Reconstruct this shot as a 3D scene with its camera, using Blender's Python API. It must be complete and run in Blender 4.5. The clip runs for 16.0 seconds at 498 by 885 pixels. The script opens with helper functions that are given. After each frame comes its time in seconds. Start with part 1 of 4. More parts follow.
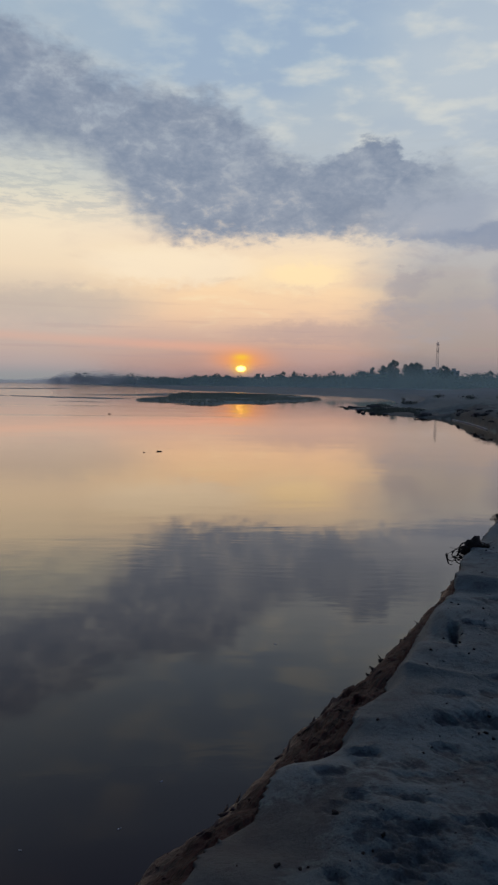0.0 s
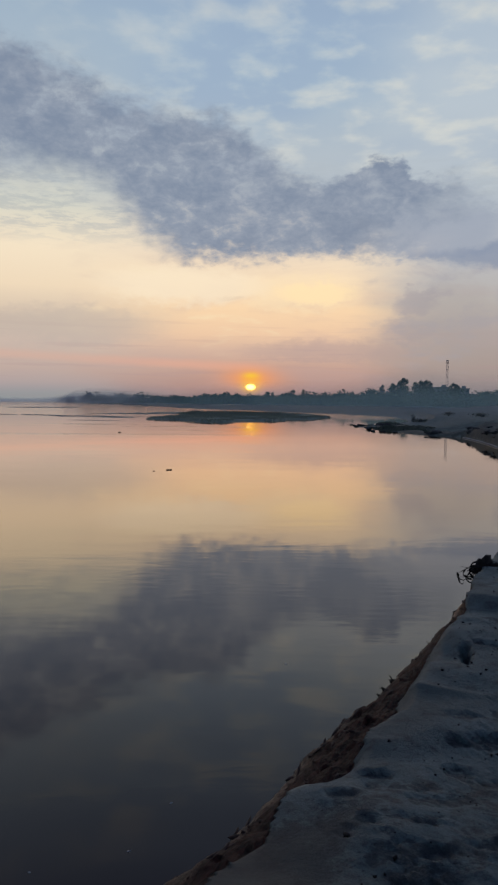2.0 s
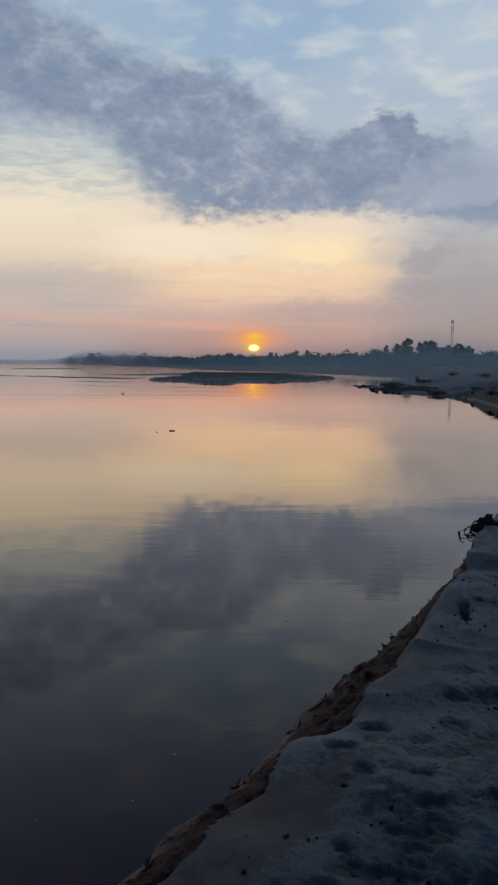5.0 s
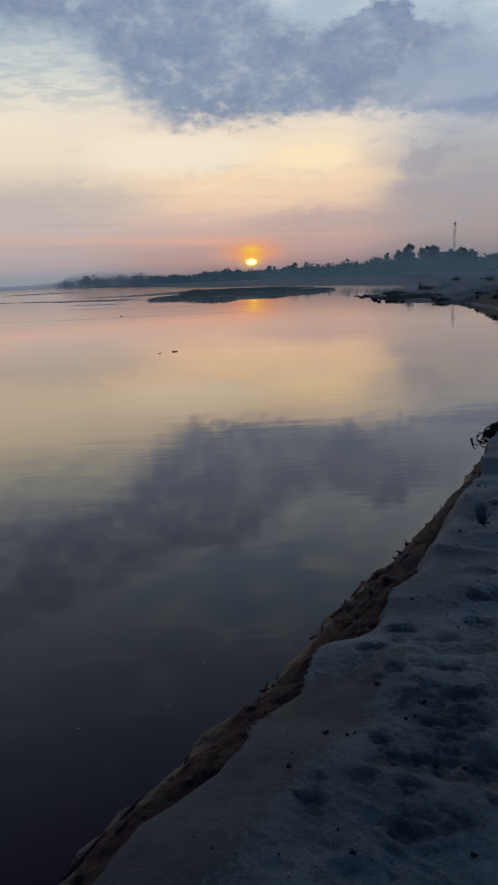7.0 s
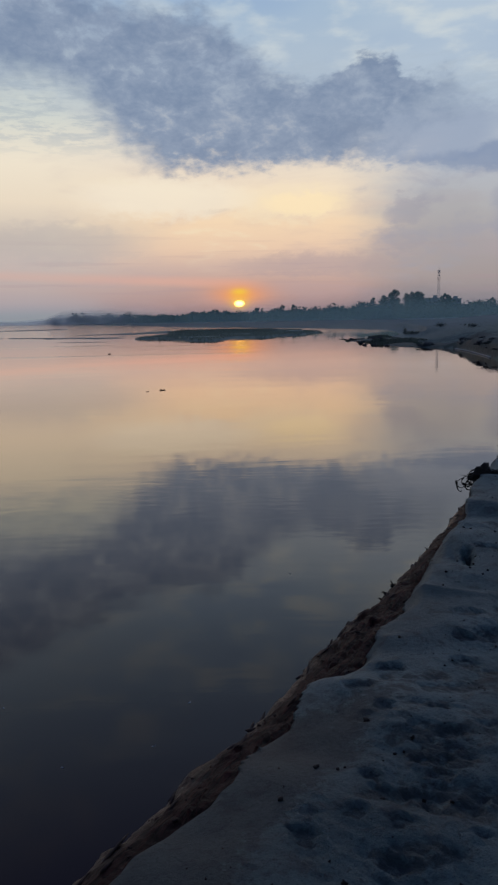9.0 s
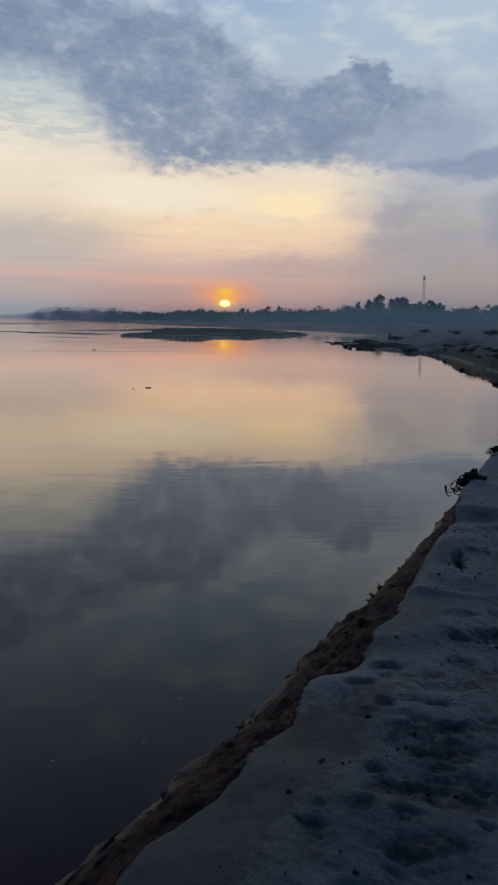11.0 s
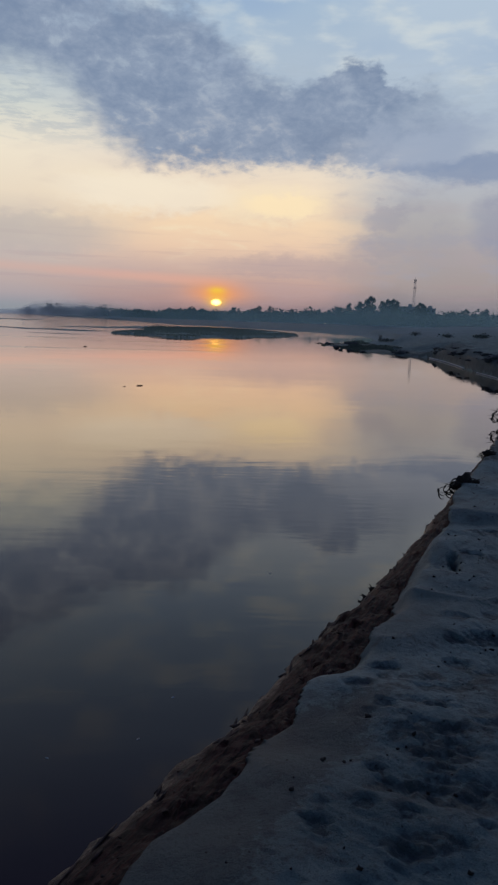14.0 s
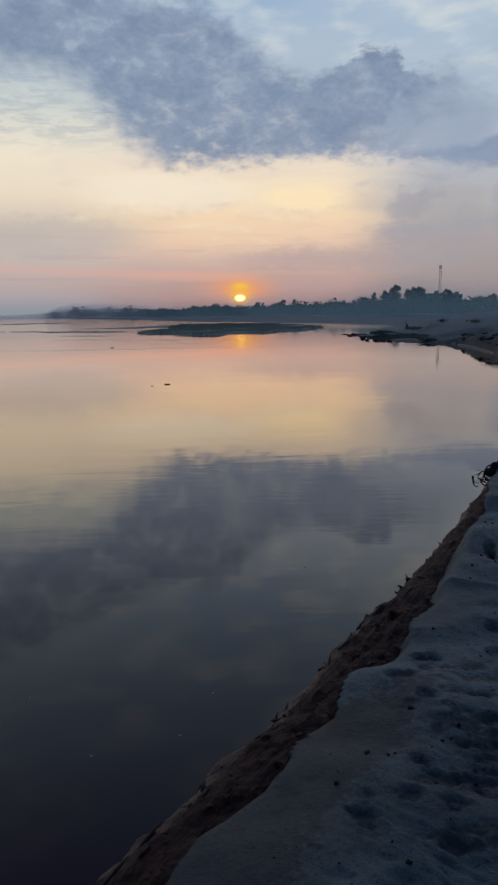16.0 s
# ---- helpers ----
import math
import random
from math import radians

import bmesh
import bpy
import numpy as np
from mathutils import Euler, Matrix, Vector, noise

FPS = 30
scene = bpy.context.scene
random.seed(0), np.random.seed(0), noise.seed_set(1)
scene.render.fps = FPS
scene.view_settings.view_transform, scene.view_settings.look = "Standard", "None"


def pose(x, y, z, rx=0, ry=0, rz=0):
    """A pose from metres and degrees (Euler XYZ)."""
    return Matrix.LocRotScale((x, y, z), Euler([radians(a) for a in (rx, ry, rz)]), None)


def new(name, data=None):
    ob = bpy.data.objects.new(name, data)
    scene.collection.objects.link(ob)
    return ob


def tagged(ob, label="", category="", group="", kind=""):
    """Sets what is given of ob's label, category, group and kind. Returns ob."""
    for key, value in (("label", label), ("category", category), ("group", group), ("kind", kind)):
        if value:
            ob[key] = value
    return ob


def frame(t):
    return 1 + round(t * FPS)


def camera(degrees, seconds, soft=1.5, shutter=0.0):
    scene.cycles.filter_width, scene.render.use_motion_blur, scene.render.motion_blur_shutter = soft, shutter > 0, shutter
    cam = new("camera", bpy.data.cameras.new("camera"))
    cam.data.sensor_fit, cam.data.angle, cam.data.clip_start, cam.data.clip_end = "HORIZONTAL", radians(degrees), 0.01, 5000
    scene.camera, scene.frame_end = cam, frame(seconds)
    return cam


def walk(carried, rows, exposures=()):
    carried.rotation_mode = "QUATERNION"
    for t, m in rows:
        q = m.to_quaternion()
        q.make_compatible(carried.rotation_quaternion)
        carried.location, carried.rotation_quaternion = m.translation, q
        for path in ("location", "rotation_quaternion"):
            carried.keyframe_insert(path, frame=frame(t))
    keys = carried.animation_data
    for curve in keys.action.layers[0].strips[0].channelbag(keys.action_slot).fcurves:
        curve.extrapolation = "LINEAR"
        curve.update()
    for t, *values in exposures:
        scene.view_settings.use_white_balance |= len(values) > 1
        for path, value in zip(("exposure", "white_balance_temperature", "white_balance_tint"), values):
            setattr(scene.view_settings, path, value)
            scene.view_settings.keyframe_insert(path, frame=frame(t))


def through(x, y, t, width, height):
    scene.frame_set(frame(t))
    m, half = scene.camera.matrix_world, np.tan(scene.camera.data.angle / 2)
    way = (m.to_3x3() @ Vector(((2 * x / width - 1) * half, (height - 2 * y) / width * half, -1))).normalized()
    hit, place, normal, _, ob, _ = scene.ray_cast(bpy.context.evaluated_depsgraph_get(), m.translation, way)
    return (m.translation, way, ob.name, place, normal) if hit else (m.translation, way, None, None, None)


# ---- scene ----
# Sunset over a calm, muddy river, seen from the top of a crumbling sand bank.
cam = camera(39.41, 16.0, soft=2.4)
PATH = [
    (0.0, -0.008, 0.012, 2.746, -0.375, -4.752, -0.663),
    (0.5, -0.003, -0.008, 2.756, -0.108, -3.681, -0.387),
    (1.0, 0.001, -0.010, 2.756, 0.487, -3.531, -0.642),
    (1.5, -0.005, -0.024, 2.761, -0.073, -2.596, -0.539),
    (2.0, -0.009, -0.009, 2.754, 0.414, -3.264, -0.499),
    (2.5, -0.005, 0.001, 2.749, -0.004, -3.913, -0.343),
    (3.0, -0.000, 0.010, 2.744, 0.177, -4.110, 0.051),
    (3.5, 0.000, 0.000, 2.750, -0.000, -3.734, -0.827),
    (4.0, 0.008, 0.017, 2.737, 0.196, -6.287, -0.816),
    (4.2, 0.008, 0.017, 2.737, 0.246, -6.357, -0.816),
    (6.3, 0.007, 0.030, 2.735, 1.412, -8.253, 0.488),
    (6.5, -0.005, 0.045, 2.725, 0.192, -11.136, 1.092),
    (7.0, -0.059, 0.029, 2.733, 0.545, -13.256, 2.450),
    (7.5, -0.122, 0.015, 2.734, -1.393, -10.965, 3.044),
    (8.0, -0.149, -0.012, 2.741, -1.269, -9.760, 0.429),
    (8.5, -0.112, -0.033, 2.750, -4.355, -11.233, 2.600),
    (9.0, -0.098, -0.058, 2.748, -0.456, -10.023, 1.193),
    (9.5, -0.099, -0.076, 2.749, -2.069, -10.272, -0.361),
    (9.7, -0.123, -0.088, 2.753, -1.465, -10.348, -0.215),
    (11.8, -0.263, -0.111, 2.752, -1.716, -8.902, -0.821),
    (12.0, -0.282, -0.140, 2.769, -0.549, -8.482, -0.945),
    (12.5, -0.279, -0.143, 2.764, -0.249, -8.834, -0.936),
    (13.0, -0.274, -0.132, 2.757, -1.138, -9.230, -1.665),
    (13.5, -0.269, -0.130, 2.762, -2.566, -9.315, -2.269),
    (14.0, -0.271, -0.123, 2.763, -2.397, -10.030, -1.678),
    (14.5, -0.281, -0.128, 2.769, -0.181, -9.872, 0.246),
    (15.0, -0.289, -0.137, 2.777, 1.281, -9.475, 0.992),
    (15.5, -0.289, -0.133, 2.770, 1.496, -9.859, 1.300),
    (16.0, -0.277, -0.111, 2.759, -0.406, -10.461, 0.887),
]
walk(cam, [(t, pose(x, y, z, 90 + pitch, roll, yaw)) for t, x, y, z, yaw, pitch, roll in PATH],
     exposures=[(0.0, -0.06, 6500, 10), (3.5, -0.06, 6500, 10), (4.0, -0.10, 6400, 10), (6.5, -0.08, 5950, 9), (16.0, -0.08, 5950, 9)])

# ---------------------------------------------------------------- sky and sun
SUN_AZ, SUN_EL = -0.30, 1.29          # degrees; azimuth from +y towards +x


def lin(r, g, b):
    """Display colour, 0 to 255, as linear light."""
    return tuple(c / 12.92 if c <= 0.04045 else ((c + 0.055) / 1.055) ** 2.4 for c in (r / 255, g / 255, b / 255))


class Nodes:
    """Short hand for wiring node trees."""

    def __init__(self, tree):
        self.tree = tree
        tree.nodes.clear()

    def add(self, kind, **settings):
        n = self.tree.nodes.new(kind)
        for key, value in settings.items():
            setattr(n, key, value)
        return n

    def put(self, socket, value):
        if isinstance(value, bpy.types.NodeSocket):
            self.tree.links.new(value, socket)
        elif isinstance(value, tuple) and len(value) == 3 and len(socket.default_value) == 4:
            socket.default_value = (*value, 1)
        else:
            socket.default_value = value

    def math(self, op, a, b=0.0, c=0.0, clamp=False):
        n = self.add("ShaderNodeMath", operation=op, use_clamp=clamp)
        for s, v in zip(n.inputs, (a, b, c)):
            self.put(s, v)
        return n.outputs[0]

    def vec(self, op, a, b=(0, 0, 0)):
        n = self.add("ShaderNodeVectorMath", operation=op)
        self.put(n.inputs[0], a)
        self.put(n.inputs[1], b)
        return n.outputs[0]

    def scaled(self, v, s):
        return self.vec("MULTIPLY", v, s if isinstance(s, tuple) else (s, s, s))

    def step(self, x, lo, hi, to_lo=0.0, to_hi=1.0):
        n = self.add("ShaderNodeMapRange", interpolation_type="SMOOTHSTEP", clamp=True)
        for s, v in zip(n.inputs, (x, lo, hi, to_lo, to_hi)):
            self.put(s, v)
        return n.outputs[0]

    def noise(self, v, scale, detail=4.0, rough=0.55, distortion=0.0):
        n = self.add("ShaderNodeTexNoise")
        self.put(n.inputs["Vector"], v)
        n.inputs["Scale"].default_value = scale
        n.inputs["Detail"].default_value = detail
        n.inputs["Roughness"].default_value = rough
        n.inputs["Distortion"].default_value = distortion
        return n.outputs[0]

    def ramp(self, x, stops, mode="LINEAR"):
        n = self.add("ShaderNodeValToRGB")
        n.color_ramp.interpolation = mode
        while len(n.color_ramp.elements) < len(stops):
            n.color_ramp.elements.new(0.5)
        for e, (p, c) in zip(n.color_ramp.elements, stops):
            e.position, e.color = p, (*c, 1) if isinstance(c, tuple) else (c, c, c, 1)
        self.put(n.inputs[0], x)
        return n.outputs[0]

    def mix(self, f, a, b, kind="MIX"):
        n = self.add("ShaderNodeMix", data_type="RGBA", blend_type=kind)
        n.clamp_factor = True
        self.put(n.inputs[0], f)
        self.put(n.inputs[6], a)
        self.put(n.inputs[7], b)
        return n.outputs[2]

    def bump(self, height, strength, distance, normal=None):
        n = self.add("ShaderNodeBump")
        n.inputs["Strength"].default_value = strength
        n.inputs["Distance"].default_value = distance
        self.put(n.inputs["Height"], height)
        if normal:
            self.put(n.inputs["Normal"], normal)
        return n.outputs[0]


def build_sky():
    world = bpy.data.worlds.new("evening_sky")
    world.use_nodes = True
    scene.world = world
    n = Nodes(world.node_tree)
    d = n.add("ShaderNodeTexCoord").outputs["Generated"]
    xyz = n.add("ShaderNodeSeparateXYZ")
    n.put(xyz.inputs[0], d)
    x, y, z = xyz.outputs
    az = n.math("MULTIPLY", n.math("ARCTAN2", x, y), 57.2958)
    el = n.math("MULTIPLY", n.math("ARCSINE", z), 57.2958)
    e01 = n.math("DIVIDE", n.math("ABSOLUTE", el), 32.0, clamp=True)

    # the bright western sky: three columns of colour, by height above the horizon
    def column(rows):
        return n.ramp(e01, [(e / 32, lin(*c)) for e, c in rows])
    left = column([(0, (150, 153, 157)), (1.0, (172, 161, 162)), (2.6, (196, 174, 164)), (4.6, (207, 187, 174)), (6.5, (214, 195, 176)),
                   (9, (244, 222, 192)), (12, (250, 232, 203)), (15, (218, 217, 203)), (20, (178, 190, 200)), (28, (164, 184, 202)), (32, (158, 180, 202))])
    mid = column([(0, (160, 130, 128)), (1.0, (178, 144, 137)), (2.6, (200, 163, 148)), (4.2, (217, 183, 163)), (5.6, (244, 206, 171)),
                  (7.6, (255, 220, 178)), (10.0, (255, 229, 194)), (12.5, (238, 221, 200)), (17, (188, 196, 202)), (24, (168, 188, 206)), (32, (156, 180, 206))])
    right = column([(0, (138, 128, 136)), (1.0, (154, 140, 139)), (3, (172, 156, 149)), (5.5, (178, 166, 161)), (8, (188, 182, 177)),
                    (11, (190, 190, 192)), (15, (186, 195, 203)), (22, (188, 200, 210)), (32, (176, 193, 209))])
    warp = n.math("MULTIPLY", n.math("SUBTRACT", n.noise(n.scaled(d, (1, 1, 3.0)), 7.0, 4), 0.5), 9.0)
    azw = n.math("ADD", az, warp)
    sky = n.mix(n.step(azw, -17, -3), left, mid)
    sky = n.mix(n.step(azw, 6, 16), sky, right)

    # long soft veils low down, drawn out along the horizon
    flat = n.scaled(d, (1.0, 1.0, 4.5))
    veil = n.noise(flat, 5.0, 5, 0.55, 0.4)
    low = n.step(el, 16, 6)
    sky = n.mix(n.math("MULTIPLY", n.step(veil, 0.50, 0.66), n.math("MULTIPLY", low, 0.22)), sky, lin(186, 164, 166))
    sky = n.mix(n.math("MULTIPLY", n.step(veil, 0.47, 0.34), n.math("MULTIPLY", n.step(el, 15, 8), n.math("MULTIPLY", n.step(el, 3, 6), n.math("MULTIPLY", n.step(azw, 11, 3, 0.0, 0.40), n.step(azw, -18, -6))))), sky, lin(255, 238, 196))
    streak = n.noise(n.scaled(d, (1.5, 1.5, 34.0)), 4.0, 5, 0.6)
    sky = n.mix(n.math("MULTIPLY", n.step(streak, 0.52, 0.68), n.math("MULTIPLY", n.step(el, 9, 3), 0.24)), sky, lin(176, 148, 150))

    mott = n.noise(n.scaled(d, (1, 1, 2.2)), 15.0, 5, 0.58, 0.3)
    sky = n.mix(n.math("MULTIPLY", n.math("MULTIPLY", n.step(mott, 0.48, 0.66), n.step(azw, 5, 13)), n.math("MULTIPLY", n.math("MULTIPLY", n.step(el, 1.5, 5), n.step(el, 13, 9)), 0.5)), sky, lin(168, 164, 172))

    # high broken cloud over blue, in small white tufts
    height = n.math("ADD", n.math("MAXIMUM", z, 0.0), 0.05)
    plane = n.add("ShaderNodeCombineXYZ")
    n.put(plane.inputs[0], n.math("DIVIDE", x, height))
    n.put(plane.inputs[1], n.math("DIVIDE", y, height))
    pv = plane.outputs[0]
    tuft = n.noise(pv, 5.6, 5, 0.50, 0.1)
    big = n.noise(pv, 0.9, 3, 0.5)
    upper = n.step(el, 14, 20)
    blue = n.math("MULTIPLY", n.math("MULTIPLY", n.step(big, 0.42, 0.58), upper), n.step(tuft, 0.58, 0.42))
    sky = n.mix(n.math("MULTIPLY", blue, 0.55), sky, lin(154, 175, 201))
    side = n.step(azw, -14, 14, 0.45, 1.0)
    white = n.math("MULTIPLY", n.math("MULTIPLY", n.step(tuft, 0.45, 0.74), upper), side)
    sky = n.mix(n.math("MULTIPLY", white, 0.85), sky, lin(217, 219, 213))

    # rippled thin cloud at the edge of the cream light
    rip = n.noise(n.scaled(d, (2.0, 2.0, 10.0)), 14.0, 6, 0.66, 0.25)
    where = n.math("MULTIPLY", n.math("MULTIPLY", n.step(el, 11.5, 14.0), n.step(el, 20.0, 16.5)), n.step(azw, 0, -9, 0.45, 1.0))
    sky = n.mix(n.math("MULTIPLY", n.math("MULTIPLY", n.step(rip, 0.42, 0.62), where), 0.46), sky, lin(170, 178, 184))

    # the long dark cloud bank, falling from the upper left and rising again to the right
    a01 = n.math("DIVIDE", n.math("ADD", az, 40.0), 80.0, clamp=True)

    def edge(rows):
        return n.math("MULTIPLY", n.ramp(a01, [((a + 40) / 80, e / 40) for a, e in rows], "EASE"), 40.0)
    top = edge([(-40, 30), (-28, 27.6), (-18.8, 25.0), (-14.8, 23.8), (-10.6, 22.5), (-6.2, 21.7), (-3.1, 21.5), (-1, 20.4), (0.8, 18.9), (2.8, 17.3), (5.5, 17.1), (8.0, 17.7),
                (9.7, 18.6), (11.2, 18.3), (13, 17.6), (16, 16.8), (17.9, 15.0), (20, 12.0), (40, 8)])
    foot = edge([(-40, 21), (-28, 19), (-19, 17.7), (-14, 17.5), (-11.9, 16.9), (-10.2, 15.1), (-8.4, 13.2), (-7.1, 12.3), (-5.3, 11.5), (-3, 11.9), (0, 11.8), (5.6, 12.0), (11, 12.0), (12.7, 12.6),
                 (14.4, 13.8), (17.9, 14.6), (40, 14)])
    w1 = n.math("MULTIPLY", n.math("SUBTRACT", n.noise(n.scaled(d, (1, 1, 1.7)), 16.0, 5, 0.55, 0.4), 0.5), 2.9)
    w2 = n.math("MULTIPLY", n.math("SUBTRACT", n.noise(n.scaled(d, (1, 1, 1.9)), 46.0, 6, 0.62, 0.2), 0.5), 2.8)
    elw = n.math("ADD", el, n.math("ADD", w1, w2))
    over = n.math("SUBTRACT", elw, foot)
    under = n.math("SUBTRACT", top, elw)
    sky = n.mix(n.math("MULTIPLY", n.math("MULTIPLY", n.step(azw, 8, 12), n.step(azw, 22, 17)), n.math("MULTIPLY", n.math("MULTIPLY", n.step(elw, 11.0, 12.2), n.step(elw, 16.0, 14.0)), 0.75)), sky, lin(158, 167, 184))
    veiled = n.math("SUBTRACT", 1.0, n.math("MULTIPLY", n.step(azw, 7, 13), n.step(over, n.step(az, 14, 19, 3.6, 1.6), 0.6, 0.0, 0.42)))
    veiled = n.math("MULTIPLY", veiled, n.step(az, 15.5, 18.5, 1.0, 0.75))
    bank = n.math("MULTIPLY", n.math("MULTIPLY", n.step(over, n.step(az, -8, -4, -2.0, -0.9), n.step(az, -8, -4, 1.9, 0.8)), veiled), n.step(under, n.math("ADD", n.step(az, 2, 8, -1.4, -0.5), n.step(az, 13, 17, 0.0, -1.2)), n.math("ADD", n.step(az, 2, 8, 0.9, 0.5), n.step(az, 13, 17, 0.0, 1.4))))
    inner = n.math("ADD", n.math("MULTIPLY", n.noise(n.scaled(d, (1, 1, 1.6)), 17.0, 6, 0.60, 0.3), 0.66), n.math("MULTIPLY", n.noise(n.scaled(d, (1, 1, 1.7)), 56.0, 5, 0.62, 0.4), 0.34))
    holes = n.step(inner, 0.66, 0.52, n.step(az, -8, 3, 0.52, 0.72), 1.0)
    tone = n.mix(n.step(inner, 0.36, 0.62), lin(127, 141, 163), lin(152, 162, 178))
    sky = n.mix(n.math("MULTIPLY", n.math("MULTIPLY", bank, holes), 0.95), sky, tone)

    # a faint grey smudge and small flecks below the bank
    def blot(a, e, wa, we, warpage=1.0):
        ua = n.math("DIVIDE", n.math("SUBTRACT", n.math("ADD", az, n.math("MULTIPLY", w1, 0.35 * warpage)), a), wa)
        ue = n.math("DIVIDE", n.math("SUBTRACT", n.math("ADD", el, n.math("MULTIPLY", w2, 0.4 * warpage)), e), we)
        r2 = n.math("ADD", n.math("MULTIPLY", ua, ua), n.math("MULTIPLY", ue, ue))
        return n.step(r2, 1.3, 0.1)
    sky = n.mix(n.math("MULTIPLY", blot(12.9, 7.9, 1.7, 1.2, 3.0), 0.50), sky, lin(162, 156, 165))
    bar_top = edge([(9, 10.9), (12.7, 11.9), (15.3, 11.8), (17.8, 12.0), (19.5, 12.5), (26, 13.2), (40, 13)])
    bar_foot = edge([(9, 11.9), (11, 11.6), (13.6, 11.1), (17.1, 10.6), (19.6, 10.4), (26, 10), (40, 10)])
    elb = n.math("ADD", el, n.math("MULTIPLY", w2, 0.45))
    bar = n.math("MULTIPLY", n.step(n.math("SUBTRACT", bar_top, elb), -0.35, 0.35), n.step(n.math("SUBTRACT", elb, bar_foot), -0.35, 0.45))
    sky = n.mix(n.math("MULTIPLY", bar, n.step(az, 10, 18, 0.40, 0.72)), sky, lin(133, 146, 170))
    sky = n.mix(n.math("MULTIPLY", blot(12.0, 5.8, 2.2, 1.0, 3.0), 0.30), sky, lin(166, 154, 158))
    sky = n.mix(n.math("MULTIPLY", blot(22.0, 7.5, 3.2, 2.6, 2.4), 0.60), sky, lin(152, 152, 166))
    sky = n.mix(n.math("MULTIPLY", blot(15.5, 6.5, 4.0, 3.6, 2.6), 0.35), sky, lin(172, 162, 158))
    sky = n.mix(n.math("MULTIPLY", blot(6.0, 4.2, 7.5, 1.0, 2.0), 0.45), sky, lin(184, 160, 155))
    sky = n.mix(n.math("MULTIPLY", blot(-15.0, 6.0, 8.0, 1.7, 2.2), 0.40), sky, lin(190, 178, 170))
    sky = n.mix(n.math("MULTIPLY", blot(-1.9, 8.5, 1.1, 0.22), 0.35), sky, lin(196, 170, 150))
    sky = n.mix(n.math("MULTIPLY", blot(3.8, 8.9, 5.5, 1.6, 2.2), 0.6), sky, lin(255, 230, 190))
    sky = n.mix(n.math("MULTIPLY", blot(-6.0, 9.4, 7.5, 1.7, 1.8), 0.75), sky, lin(255, 236, 206))

    sky = n.mix(n.math("MULTIPLY", blot(5.0, 8.8, 3.6, 1.0, 1.6), 0.65), sky, lin(268, 237, 184))

    # the rosy streak that runs level into the sun
    line = n.math("SUBTRACT", n.math("ADD", el, n.math("MULTIPLY", w2, 0.08)), n.math("MULTIPLY_ADD", az, -0.040, 2.86))
    rose = n.math("MULTIPLY", n.math("MULTIPLY", n.step(line, -0.55, 0.0), n.step(line, 0.65, 0.05)), n.math("MULTIPLY", n.step(az, 2.5, -1.0), n.step(az, -60, -15)))
    sky = n.mix(n.math("MULTIPLY", rose, n.step(az, -16, -3, 0.26, 0.52)), sky, lin(238, 176, 150))
    # haze near the water towards the left
    sky = n.mix(n.math("MULTIPLY", n.step(el, 1.7, 0.2), n.math("MULTIPLY", n.step(az, -2, -16), 0.7)), sky, lin(146, 152, 154))

    # sun in haze: a small hot disc, a yellow lick above it and an orange halo
    def halo(a, e, wa, we):
        ua = n.math("DIVIDE", n.math("SUBTRACT", az, a), wa)
        ue = n.math("DIVIDE", n.math("SUBTRACT", el, e), we)
        return n.math("POWER", 2.71828, n.math("MULTIPLY", n.math("ADD", n.math("MULTIPLY", ua, ua), n.math("MULTIPLY", ue, ue)), -1.0))
    sky = n.mix(n.math("MULTIPLY", halo(SUN_AZ, 2.0, 2.4, 0.85), 0.75), sky, lin(255, 160, 92))
    sky = n.mix(n.math("MULTIPLY", halo(SUN_AZ + 0.05, 1.9, 0.85, 0.58), 0.9), sky, (1.0, 0.44, 0.06))
    sky = n.mix(n.math("MULTIPLY", halo(SUN_AZ + 0.03, SUN_EL + 0.95, 0.60, 0.24), 0.75), sky, (1.0, 0.62, 0.05))
    sky = n.mix(halo(SUN_AZ, SUN_EL, 0.62, 0.42), sky, (1.05, 0.60, 0.10))
    ua = n.math("DIVIDE", n.math("SUBTRACT", az, SUN_AZ), 0.31)
    ue = n.math("DIVIDE", n.math("SUBTRACT", el, SUN_EL), 0.19)
    disc = n.step(n.math("ADD", n.math("MULTIPLY", ua, ua), n.math("MULTIPLY", ue, ue)), 2.4, 0.0)
    sky = n.mix(disc, sky, (8.0, 4.0, 0.8))

    # (the low sun shines through thick haze: its disc and halo in this sky are the whole of its light)
    # overhead and behind: clear dusk, dimmer away from the sun
    clear = n.add("ShaderNodeTexSky", sky_type="NISHITA", sun_disc=False, sun_elevation=radians(SUN_EL), sun_rotation=radians(SUN_AZ), air_density=1.2, dust_density=2.0)
    dusk = n.mix(1.0, clear.outputs[0], (0.035, 0.036, 0.042), "MULTIPLY")
    dusk = n.mix(0.7, dusk, n.mix(n.step(y, 0.2, -0.4), lin(60, 65, 122), lin(66, 92, 112)))
    dusk = n.mix(n.math("MULTIPLY", n.step(big, 0.42, 0.66), 0.35), dusk, lin(94, 100, 134))
    toward = n.math("ADD", n.step(el, 26, 50), n.step(n.math("ABSOLUTE", az), 28, 75), clamp=True)
    sky = n.mix(toward, sky, dusk)

    bg = n.add("ShaderNodeBackground")
    n.put(bg.inputs[0], sky)
    bg.inputs[1].default_value = 1.0
    out = n.add("ShaderNodeOutputWorld")
    n.put(out.inputs[0], bg.outputs[0])


build_sky()

